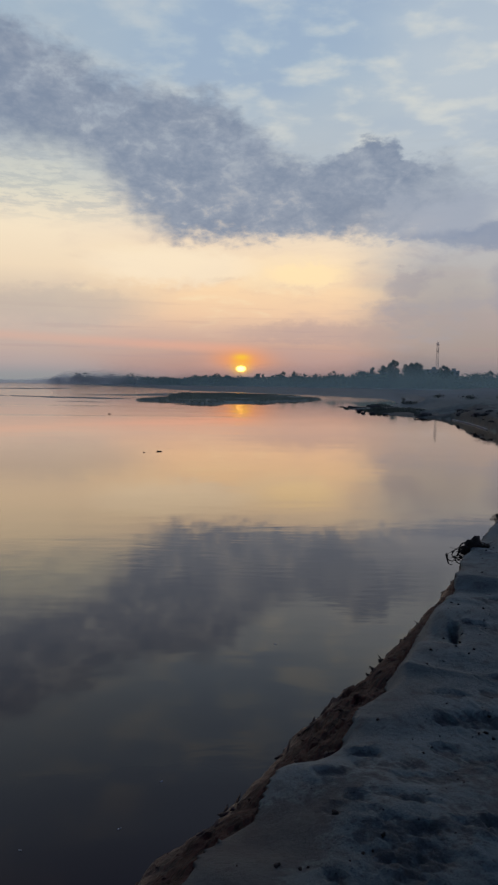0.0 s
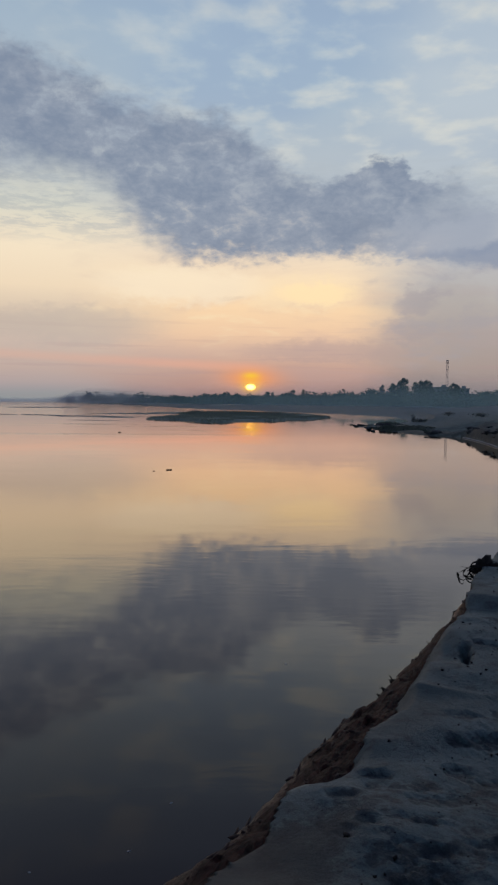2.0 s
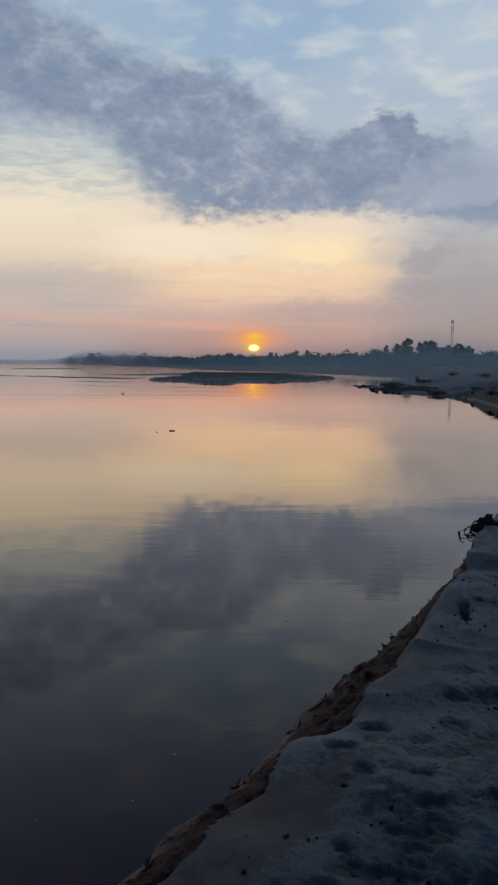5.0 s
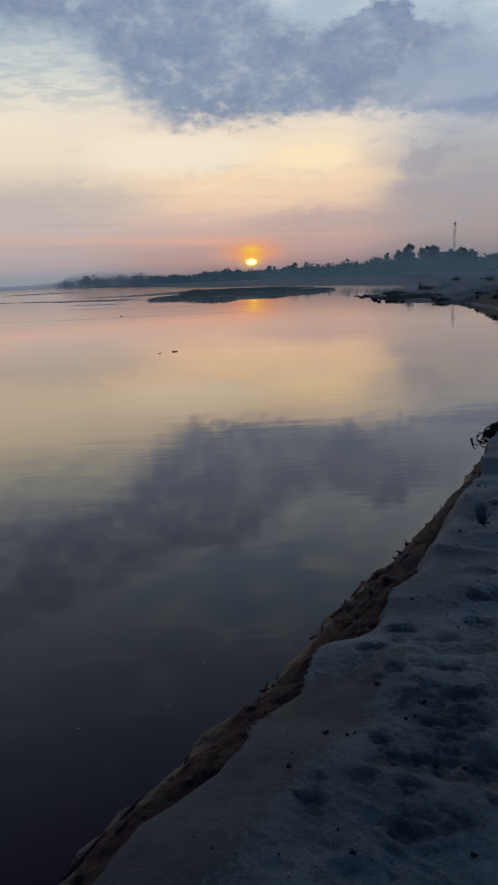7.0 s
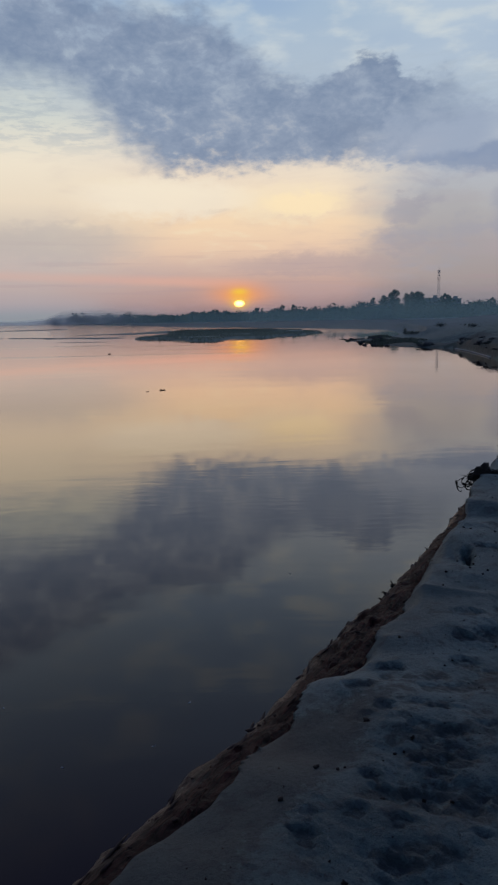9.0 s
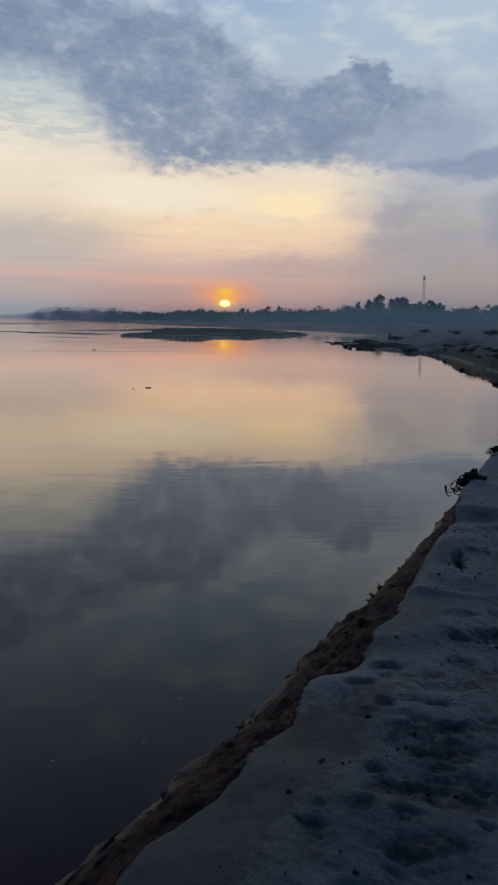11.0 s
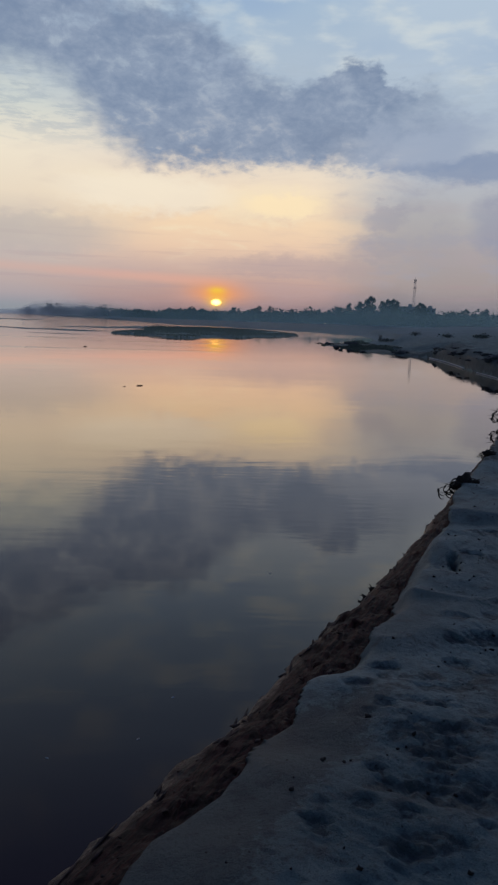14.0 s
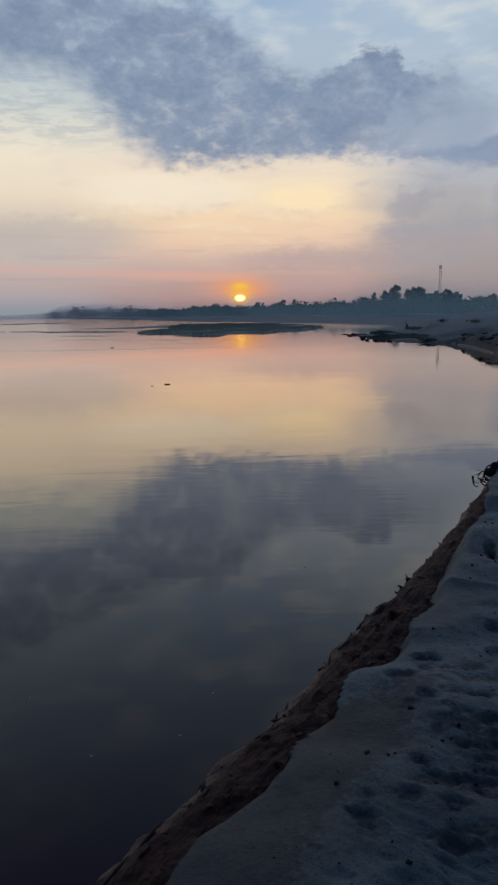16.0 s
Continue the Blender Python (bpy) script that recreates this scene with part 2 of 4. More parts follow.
# ---------------------------------------------------------------- materials
def material(name):
    m = bpy.data.materials.new(name)
    m.use_nodes = True
    return m, Nodes(m.node_tree)


def finish(n, colour, rough=0.8, normal=None, metallic=0.0, spec=0.5, ior=None):
    b = n.add("ShaderNodeBsdfPrincipled")
    n.put(b.inputs["Base Color"], colour)
    n.put(b.inputs["Roughness"], rough)
    n.put(b.inputs["Metallic"], metallic)
    n.put(b.inputs["Specular IOR Level"], spec)
    if ior:
        n.put(b.inputs["IOR"], ior)
    if normal is not None:
        n.put(b.inputs["Normal"], normal)
    out = n.add("ShaderNodeOutputMaterial")
    n.put(out.inputs[0], b.outputs[0])
    return b


def water_material():
    m, n = material("river_water")
    p = n.add("ShaderNodeNewGeometry").outputs["Position"]
    swell = n.noise(n.scaled(p, (0.35, 1.0, 1.0)), 0.55, 3, 0.5, 0.6)
    ripple = n.noise(n.scaled(p, (0.5, 1.6, 1.0)), 4.2, 3, 0.5, 0.3)
    patch = n.step(n.noise(n.scaled(p, (0.5, 1.0, 1.0)), 0.16, 3, 0.5), 0.46, 0.64)
    h = n.math("ADD", n.math("MULTIPLY", swell, 0.010), n.math("MULTIPLY", n.math("MULTIPLY", ripple, 0.0042), n.math("MULTIPLY_ADD", patch, 0.9, 0.1)))
    sep = n.add("ShaderNodeSeparateXYZ")
    n.put(sep.inputs[0], p)
    h = n.math("MULTIPLY", h, n.step(sep.outputs[1], 25, 120, 1.0, 0.75))
    shoal = n.math("MULTIPLY", n.step(n.noise(n.scaled(p, (0.035, 0.16, 1.0)), 1.0, 4, 0.6), 0.50, 0.64), n.math("MULTIPLY", n.step(sep.outputs[1], 48, 62), n.step(sep.outputs[1], 105, 90)))
    shoal = n.math("MULTIPLY", shoal, n.step(sep.outputs[0], 4, -10))
    h = n.math("ADD", h, n.math("MULTIPLY", n.math("MULTIPLY", n.noise(n.scaled(p, (0.5, 1.4, 1.0)), 2.2, 3, 0.55), 0.05), shoal))
    h = n.math("ADD", h, n.math("MULTIPLY", n.math("MULTIPLY", n.noise(n.scaled(p, (0.35, 1.0, 1.0)), 1.6, 3, 0.5), 0.06), n.step(sep.outputs[1], 108, 150)))
    normal = n.bump(h, 0.5, 1.0)
    silt = n.mix(n.step(n.noise(p, 0.3, 4), 0.35, 0.7), (0.031, 0.016, 0.026), (0.023, 0.012, 0.021))
    fres = n.add("ShaderNodeFresnel")
    fres.inputs["IOR"].default_value = 1.36
    n.put(fres.inputs["Normal"], normal)
    f = fres.outputs[0]
    gloss = n.math("MULTIPLY", f, n.step(f, 0.03, 0.16, 0.92, 1.48), clamp=True)
    body = n.add("ShaderNodeBsdfDiffuse")
    n.put(body.inputs["Color"], silt)
    mirror = n.add("ShaderNodeBsdfGlossy")
    mirror.inputs["Roughness"].default_value = 0.018
    n.put(mirror.inputs["Color"], (1.0, 0.91, 0.82))
    n.put(mirror.inputs["Normal"], normal)
    both = n.add("ShaderNodeMixShader")
    n.put(both.inputs[0], gloss)
    n.put(both.inputs[1], body.outputs[0])
    n.put(both.inputs[2], mirror.outputs[0])
    out = n.add("ShaderNodeOutputMaterial")
    n.put(out.inputs[0], both.outputs[0])
    return m


def ground_material():
    m, n = material("sand_and_mud")
    p = n.add("ShaderNodeNewGeometry").outputs["Position"]
    mud = n.add("ShaderNodeAttribute", attribute_name="mud").outputs["Fac"]
    green = n.add("ShaderNodeAttribute", attribute_name="green").outputs["Fac"]
    grit = n.noise(p, 160, 4, 0.6)
    mid = n.noise(p, 9, 5, 0.6)
    wide = n.noise(p, 1.7, 4, 0.55)
    sand = n.mix(n.step(wide, 0.32, 0.68), (0.088, 0.128, 0.124), (0.158, 0.222, 0.210))
    sand = n.mix(n.math("MULTIPLY", n.step(mid, 0.50, 0.70), 0.6), sand, (0.056, 0.056, 0.056))
    sand = n.mix(n.math("MULTIPLY", n.step(grit, 0.50, 0.70), 0.45), sand, (0.042, 0.042, 0.042))
    sand = n.mix(n.math("MULTIPLY", n.step(n.noise(p, 70, 3, 0.6), 0.60, 0.70), 0.65), sand, (0.030, 0.028, 0.028))
    sand = n.mix(n.math("MULTIPLY", n.step(n.noise(p, 27, 5, 0.68), 0.53, 0.68), 0.55), sand, (0.046, 0.048, 0.048))
    # wet sand, plus the painted shade of prints, pit and lip slope
    damp_shade = n.add("ShaderNodeAttribute", attribute_name="damp_shade").outputs["Fac"]
    blotch = n.step(n.math("ADD", damp_shade, n.math("MULTIPLY", n.math("SUBTRACT", n.noise(p, 24, 5, 0.68), 0.5), 1.5)), 0.42, 0.72)
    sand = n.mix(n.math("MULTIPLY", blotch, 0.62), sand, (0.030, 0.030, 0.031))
    far_off = n.add("ShaderNodeSeparateXYZ")
    n.put(far_off.inputs[0], p)
    px, py, pz = far_off.outputs
    lie = n.add("ShaderNodeCombineXYZ")
    n.put(lie.inputs[0], n.math("MULTIPLY", n.math("MULTIPLY_ADD", py, 0.84, n.math("MULTIPLY", px, 0.54)), 0.22))
    n.put(lie.inputs[1], n.math("MULTIPLY_ADD", px, 0.84, n.math("MULTIPLY", py, -0.54)))
    n.put(lie.inputs[2], pz)
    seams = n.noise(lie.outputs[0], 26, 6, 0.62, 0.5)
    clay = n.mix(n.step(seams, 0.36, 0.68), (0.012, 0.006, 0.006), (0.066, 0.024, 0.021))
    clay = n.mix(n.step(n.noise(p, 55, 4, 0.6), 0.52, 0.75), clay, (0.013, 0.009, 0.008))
    turf = n.mix(n.step(n.noise(p, 0.35, 6, 0.65), 0.36, 0.64), (0.040, 0.060, 0.054), (0.085, 0.106, 0.100))
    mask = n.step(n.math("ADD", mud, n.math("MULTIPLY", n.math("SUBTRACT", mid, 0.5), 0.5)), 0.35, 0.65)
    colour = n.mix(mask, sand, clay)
    patchy = n.step(n.math("ADD", green, n.math("MULTIPLY", n.math("SUBTRACT", n.noise(p, 0.12, 6, 0.65), 0.5), 1.1)), 0.35, 0.7)
    colour = n.mix(patchy, colour, turf)
    # distance haze painted in: the ground turns paler and bluer farther off
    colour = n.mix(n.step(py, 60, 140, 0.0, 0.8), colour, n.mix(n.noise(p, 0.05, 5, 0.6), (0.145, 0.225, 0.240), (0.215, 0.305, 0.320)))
    relief = n.math("ADD", n.math("MULTIPLY", grit, 0.0035), n.math("ADD", n.math("MULTIPLY", n.noise(p, 45, 6, 0.72), 0.010), n.math("MULTIPLY", mid, 0.006)))
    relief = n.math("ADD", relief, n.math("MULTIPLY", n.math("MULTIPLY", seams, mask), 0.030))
    relief = n.math("MULTIPLY", relief, n.step(py, 25, 90, 1.0, 0.05))
    normal = n.bump(relief, 1.0, 1.0)
    rough = n.step(mud, 0.2, 0.9, 0.60, 0.62)
    dry = n.step(py, 8, 18, 0.32, 0.055)
    wet = n.math("MULTIPLY", mask, n.step(pz, 0.22, 0.02))
    rough = n.math("SUBTRACT", rough, n.math("MULTIPLY", wet, 0.27))
    gloss = n.math("MULTIPLY", dry, n.step(mud, 0.2, 0.8, 1.0, 0.35))
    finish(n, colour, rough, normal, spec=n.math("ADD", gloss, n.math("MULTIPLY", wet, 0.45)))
    return m


def wood_material():
    m, n = material("wet_dark_wood")
    p = n.add("ShaderNodeNewGeometry").outputs["Position"]
    c = n.mix(n.step(n.noise(p, 30, 5), 0.35, 0.7), (0.022, 0.015, 0.012), (0.060, 0.042, 0.032))
    finish(n, c, 0.7, n.bump(n.noise(p, 90, 4), 0.6, 0.004), spec=0.3)
    return m


def leaf_material(name, dark, light, scale):
    m, n = material(name)
    p = n.add("ShaderNodeNewGeometry").outputs["Position"]
    isl = n.add("ShaderNodeNewGeometry").outputs["Random Per Island"]
    c = n.mix(n.math("MULTIPLY", isl, 1.0), dark, light)
    c = n.mix(n.step(n.noise(p, scale, 3), 0.4, 0.6, 0.0, 0.5), c, dark)
    b = finish(n, c, 0.75, spec=0.2)
    t = n.add("ShaderNodeBsdfTranslucent")
    n.put(t.inputs[0], c)
    mx = n.add("ShaderNodeMixShader")
    mx.inputs[0].default_value = 0.45
    n.put(mx.inputs[1], b.outputs[0])
    n.put(mx.inputs[2], t.outputs[0])
    out = [o for o in n.tree.nodes if o.type == "OUTPUT_MATERIAL"][0]
    n.put(out.inputs[0], mx.outputs[0])
    return m


def plain_material(name, a, b, scale, rough=0.7, metallic=0.0, depth=0.003):
    m, n = material(name)
    p = n.add("ShaderNodeNewGeometry").outputs["Position"]
    c = n.mix(n.step(n.noise(p, scale, 5, 0.6), 0.35, 0.68), a, b)
    finish(n, c, rough, n.bump(n.noise(p, scale * 3, 4), 0.5, depth), metallic, 0.35)
    return m


WATER, GROUND, WOOD = water_material(), ground_material(), wood_material()
LEAF = leaf_material("far_foliage", (0.060, 0.115, 0.085), (0.115, 0.185, 0.135), 0.15)
GRASS = leaf_material("marsh_grass", (0.110, 0.140, 0.122), (0.200, 0.235, 0.205), 0.3)
BARK = plain_material("bark", (0.05, 0.04, 0.032), (0.10, 0.085, 0.07), 2.0, 0.9)
CLOD = plain_material("dark_clod", (0.018, 0.015, 0.013), (0.045, 0.038, 0.032), 40, 0.9)
MUD = plain_material("crumbled_mud", (0.026, 0.016, 0.014), (0.078, 0.046, 0.040), 18, 0.8)
ROCKY = plain_material("dark_wet_clay_lump", (0.058, 0.058, 0.060), (0.125, 0.123, 0.120), 6, 0.8)
STEEL = plain_material("painted_steel", (0.66, 0.58, 0.58), (0.78, 0.68, 0.66), 1.0, 0.5, 0.3)
PLASTER = plain_material("weathered_plaster", (0.50, 0.49, 0.48), (0.64, 0.62, 0.60), 0.6, 0.9)
DARKPANE = plain_material("window_glass", (0.02, 0.022, 0.025), (0.03, 0.033, 0.036), 0.5, 0.15)
PALE = plain_material("pale_wet_line", (0.45, 0.46, 0.46), (0.62, 0.62, 0.60), 8, 0.6)
FOAM = plain_material("river_foam", (0.55, 0.54, 0.52), (0.75, 0.74, 0.72), 30, 0.8)


# ---------------------------------------------------------------- helpers for meshes
def mesh_object(name, verts, faces, mat, parent=None, smooth=False):
    me = bpy.data.meshes.new(name)
    me.from_pydata([tuple(v) for v in verts], [], faces)
    if smooth:
        me.shade_smooth()
    me.materials.append(mat)
    ob = new(name, me)
    ob.parent = parent
    return ob


def part(name, bm, mat, parent, label="", smooth=True):
    me = bpy.data.meshes.new(name)
    bm.to_mesh(me)
    bm.free()
    if smooth:
        me.shade_smooth()
    me.materials.append(mat)
    ob = new(name, me)
    ob.parent = parent
    return tagged(ob, label)


def empty(name, place, label, category, group="", kind=""):
    ob = new(name)
    ob.location = place
    return tagged(ob, label, category, group, kind)


def value_noise(x, y, seed=0):
    """Smooth lattice noise, 0 to 1, for arrays."""
    xi, yi = np.floor(x).astype(np.int64), np.floor(y).astype(np.int64)
    fx, fy = x - xi, y - yi
    fx, fy = fx * fx * (3 - 2 * fx), fy * fy * (3 - 2 * fy)

    def h(a, b):
        k = (a * 374761393 + b * 668265263 + seed * 974711) & 0x7FFFFFFF
        k = ((k ^ (k >> 13)) * 1274126177) & 0x7FFFFFFF
        return ((k ^ (k >> 16)) & 0xFFFF) / 65535.0
    return (h(xi, yi) * (1 - fx) + h(xi + 1, yi) * fx) * (1 - fy) + (h(xi, yi + 1) * (1 - fx) + h(xi + 1, yi + 1) * fx) * fy


def fbm(x, y, scale, octaves=4, seed=0, gain=0.5):
    total, amp, norm = 0.0, 1.0, 0.0
    for o in range(octaves):
        total = total + amp * value_noise(x * scale * 2 ** o + 17.3 * o, y * scale * 2 ** o - 9.1 * o, seed + o)
        norm += amp
        amp *= gain
    return total / norm - 0.5


def smooth01(t):
    t = np.clip(t, 0, 1)
    return t * t * (3 - 2 * t)


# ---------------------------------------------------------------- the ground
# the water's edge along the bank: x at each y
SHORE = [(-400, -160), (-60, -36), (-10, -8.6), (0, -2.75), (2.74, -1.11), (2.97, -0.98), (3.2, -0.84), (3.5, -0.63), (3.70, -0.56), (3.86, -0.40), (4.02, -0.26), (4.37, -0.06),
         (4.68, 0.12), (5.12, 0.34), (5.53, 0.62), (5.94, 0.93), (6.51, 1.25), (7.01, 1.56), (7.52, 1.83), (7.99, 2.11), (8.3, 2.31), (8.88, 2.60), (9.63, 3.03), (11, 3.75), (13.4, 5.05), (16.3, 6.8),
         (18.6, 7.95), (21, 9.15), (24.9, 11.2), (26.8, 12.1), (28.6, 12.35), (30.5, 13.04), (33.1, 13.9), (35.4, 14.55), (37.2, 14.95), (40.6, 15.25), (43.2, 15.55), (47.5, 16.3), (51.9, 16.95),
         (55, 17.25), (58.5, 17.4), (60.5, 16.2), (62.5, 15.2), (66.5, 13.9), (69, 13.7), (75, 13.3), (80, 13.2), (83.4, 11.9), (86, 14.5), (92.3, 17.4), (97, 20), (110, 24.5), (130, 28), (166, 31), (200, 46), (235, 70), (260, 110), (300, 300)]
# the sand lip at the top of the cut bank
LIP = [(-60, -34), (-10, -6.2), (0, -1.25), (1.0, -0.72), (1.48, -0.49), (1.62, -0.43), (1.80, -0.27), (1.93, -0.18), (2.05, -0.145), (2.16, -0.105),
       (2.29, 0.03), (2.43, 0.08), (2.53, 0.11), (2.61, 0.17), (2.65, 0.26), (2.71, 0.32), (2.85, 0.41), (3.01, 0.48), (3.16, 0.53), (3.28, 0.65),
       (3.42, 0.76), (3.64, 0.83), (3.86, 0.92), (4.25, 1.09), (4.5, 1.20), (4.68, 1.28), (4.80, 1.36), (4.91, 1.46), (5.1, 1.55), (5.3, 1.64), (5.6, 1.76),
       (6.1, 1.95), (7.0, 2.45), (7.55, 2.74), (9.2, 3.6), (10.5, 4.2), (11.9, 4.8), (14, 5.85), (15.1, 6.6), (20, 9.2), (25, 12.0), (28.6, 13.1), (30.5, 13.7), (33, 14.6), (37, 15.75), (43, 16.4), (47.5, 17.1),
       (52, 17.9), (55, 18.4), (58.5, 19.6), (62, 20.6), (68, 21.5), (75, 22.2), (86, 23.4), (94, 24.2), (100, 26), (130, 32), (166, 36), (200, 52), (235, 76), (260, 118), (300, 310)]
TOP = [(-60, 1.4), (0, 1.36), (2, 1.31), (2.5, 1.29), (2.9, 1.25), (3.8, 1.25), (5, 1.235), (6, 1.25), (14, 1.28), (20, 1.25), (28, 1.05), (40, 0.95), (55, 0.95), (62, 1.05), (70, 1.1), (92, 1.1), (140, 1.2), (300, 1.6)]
# far land beyond the river, and a low grassy island in front of it
FAR_SHORE = [(-4800, 7000), (-1500, 5200), (-490, 1840), (-214, 950), (-119, 640), (-70, 482), (-37, 350), (-12, 264), (0, 250), (10, 216), (17, 196), (24, 177), (30, 150), (60, 200), (120, 240), (400, 235), (4800, 235)]
ISLAND_FRONT = [(-17.6, 113), (-14.7, 110.6), (-11.5, 105.7), (-7.0, 95.5), (-4.2, 94.5), (-2.9, 100.8), (0.3, 105), (2.8, 104), (6.0, 115.6), (10.2, 121), (15, 134)]
ISLAND_BACK = [(-17.6, 116), (-15.5, 130), (-13, 152), (-11, 188), (-6, 204), (1, 192), (7, 188), (12, 166), (15, 137)]
# hoof and foot prints: x, y, half width, half length, depth
PRINTS = [(0.83, 2.74, 0.060, 0.062, 0.040), (0.49, 2.71, 0.058, 0.042, 0.045), (0.33, 2.48, 0.055, 0.040, 0.045), (0.40, 2.30, 0.036, 0.042, 0.028),
          (0.43, 2.19, 0.050, 0.035, 0.022), (0.56, 2.09, 0.050, 0.034, 0.045), (0.27, 1.88, 0.034, 0.034, 0.040), (0.28, 1.82, 0.036, 0.028, 0.030),
          (0.31, 1.77, 0.040, 0.034, 0.030), (0.19, 1.70, 0.042, 0.030, 0.030), (0.04, 1.61, 0.034, 0.042, 0.045), (0.06, 1.71, 0.030, 0.022, 0.020),
          (0.58, 2.27, 0.055, 0.024, 0.035), (0.84, 2.11, 0.060, 0.050, 0.050), (0.67, 1.71, 0.055, 0.048, 0.050), (0.26, 1.50, 0.040, 0.030, 0.040),
          (0.51, 1.59, 0.026, 0.022, 0.030), (0.49, 1.87, 0.055, 0.022, 0.030), (0.40, 1.78, 0.050, 0.024, 0.035), (0.52, 1.71, 0.040, 0.034, 0.030),
          (1.04, 2.55, 0.060, 0.050, 0.045), (0.92, 3.02, 0.050, 0.034, 0.030), (1.08, 3.06, 0.060, 0.040, 0.035), (1.16, 2.98, 0.055, 0.040, 0.035),
          (1.80, 4.90, 0.090, 0.075, 0.055), (1.97, 4.76, 0.080, 0.055, 0.050), (1.48, 4.32, 0.075, 0.060, 0.045), (1.67, 4.10, 0.070, 0.055, 0.045),
          (0.76, 2.12, 0.045, 0.034, 0.028), (0.32, 1.65, 0.036, 0.024, 0.030), (1.32, 3.52, 0.060, 0.045, 0.035), (1.02, 3.30, 0.070, 0.045, 0.028)]
# patches of damp churned sand: x, y, half width, half length
CHURNED = [(0.46, 2.10, 0.14, 0.07), (0.53, 1.99, 0.13, 0.06), (0.57, 2.30, 0.15, 0.05), (0.44, 1.78, 0.18, 0.06), (0.56, 1.92, 0.12, 0.05), (0.50, 1.70, 0.16, 0.06), (0.62, 2.60, 0.14, 0.06),
           (0.30, 1.52, 0.14, 0.05), (0.68, 2.45, 0.16, 0.06), (0.74, 1.76, 0.12, 0.08), (0.95, 2.62, 0.14, 0.06), (1.10, 3.02, 0.18, 0.06), (1.35, 3.30, 0.20, 0.07), (1.80, 4.85, 0.16, 0.10), (1.62, 4.20, 0.16, 0.08)]
rng = np.random.RandomState(7)
for _ in range(130):
    py = rng.uniform(1.2, 5.8)
    px = np.interp(py, [q[0] for q in LIP], [q[1] for q in LIP]) + 0.35 + abs(rng.normal(0.35, 0.6))
    PRINTS.append((px, py, rng.uniform(0.018, 0.05), rng.uniform(0.012, 0.03), rng.uniform(0.006, 0.020)))


def table(rows, at):
    return np.interp(at, [r[0] for r in rows], [r[1] for r in rows])


def terrain(x, y):
    """Height, mud, green, and wetness mixed with painted shade, at arrays of x and y."""
    r = np.hypot(x, y)
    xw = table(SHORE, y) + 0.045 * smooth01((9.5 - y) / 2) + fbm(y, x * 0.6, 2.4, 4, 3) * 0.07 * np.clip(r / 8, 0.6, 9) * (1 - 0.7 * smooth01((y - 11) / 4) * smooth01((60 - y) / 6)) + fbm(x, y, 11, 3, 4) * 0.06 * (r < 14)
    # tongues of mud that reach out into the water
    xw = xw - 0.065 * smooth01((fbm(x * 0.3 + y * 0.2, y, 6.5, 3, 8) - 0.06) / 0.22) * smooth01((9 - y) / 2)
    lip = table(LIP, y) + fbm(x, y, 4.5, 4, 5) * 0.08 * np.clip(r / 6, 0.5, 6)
    # close by, the edge has slumped into a pale bevel of sand before the brown face begins
    skirt = smooth01((2.02 - y) / 0.12)
    slump = 0.8 * np.exp(-((y - 2.88) / 0.13) ** 4) + 1.2 * np.exp(-((y - 4.15) / 0.65) ** 4)
    xl = lip - 0.05 * skirt - 0.07 * slump
    xl = np.maximum(xl, xw + 0.3)
    t = (x - xw) / (xl - xw)
    top = table(TOP, y)
    top = top - (0.12 * skirt + 0.13 * slump) * (1 - smooth01((x - xl) / (0.06 + 0.08 * slump))) + 0.05 * smooth01((x - xl) / 0.6) * smooth01((2.9 - y) / 0.9)
    top = top + 1.5 * smooth01((x - xl) / 26) * smooth01((y - 20) / 14)
    # dry sand on top: soft swells, ribs towards the edge, trampled hollows, prints
    swell = fbm(x, y, 0.9, 3, 11) * 0.06 + fbm(x, y, 3.2, 3, 12) * 0.045 + fbm(x, y, 14, 3, 13) * 0.008
    trample = smooth01((x - xl - 0.30) / 0.5) * (r < 14)
    rough = (fbm(x, y, 7.5, 4, 21) * 0.022 - 0.006) * trample
    along, across = x * 0.54 + y * 0.84, x * 0.84 - y * 0.54
    lobes = (np.abs(fbm(along * 2.1 + fbm(x, y, 1.5, 2, 14) * 0.8, across * 0.35, 1.0, 2, 15)) * 0.20 - 0.02) * np.exp(-((x - xl - 0.14) / 0.42) ** 2)
    crumbs = fbm(x, y, 26, 4, 22, 0.7) * 0.040 * trample * smooth01(fbm(x, y, 3.0, 3, 24) * 4 + 0.6)
    swell = swell * (0.35 + 0.65 * smooth01((x - xl) / 0.35))
    sand = top + swell + rough + crumbs - lobes * (r < 9)
    near = (r < 9) & (t > 0.9)
    dent = np.zeros_like(x)
    for px, py, a, b, depth in PRINTS:
        m = near & (np.abs(x - px) < 3 * a) & (np.abs(y - py) < 3 * a)
        if m.any():
            q = np.sqrt(((x[m] - px) / a) ** 2 + ((y[m] - py) / b) ** 2) * (1 + 1.1 * fbm(x[m], y[m], 20, 3, 19))
            dent[m] += -0.38 * depth * smooth01((1.15 - q) / 0.34) + 0.14 * depth * np.exp(-((q - 1.35) / 0.22) ** 2)
    sand = sand + dent
    # rounded lip, then the crumbling face and the wet slope down to the water
    lip_round = np.exp(-np.clip(t - 1, 0, None) * (xl - xw) / 0.06) * 0.022
    crumble = fbm(x, y, 8, 4, 31) * 0.10 + np.abs(fbm(x, y, 16, 4, 32, 0.65)) * 0.07 + np.abs(fbm((x * 0.54 + y * 0.84) * 0.28, x * 0.84 - y * 0.54, 9.0, 4, 33, 0.6)) * 0.26
    tt = np.clip(t, 0, 1)
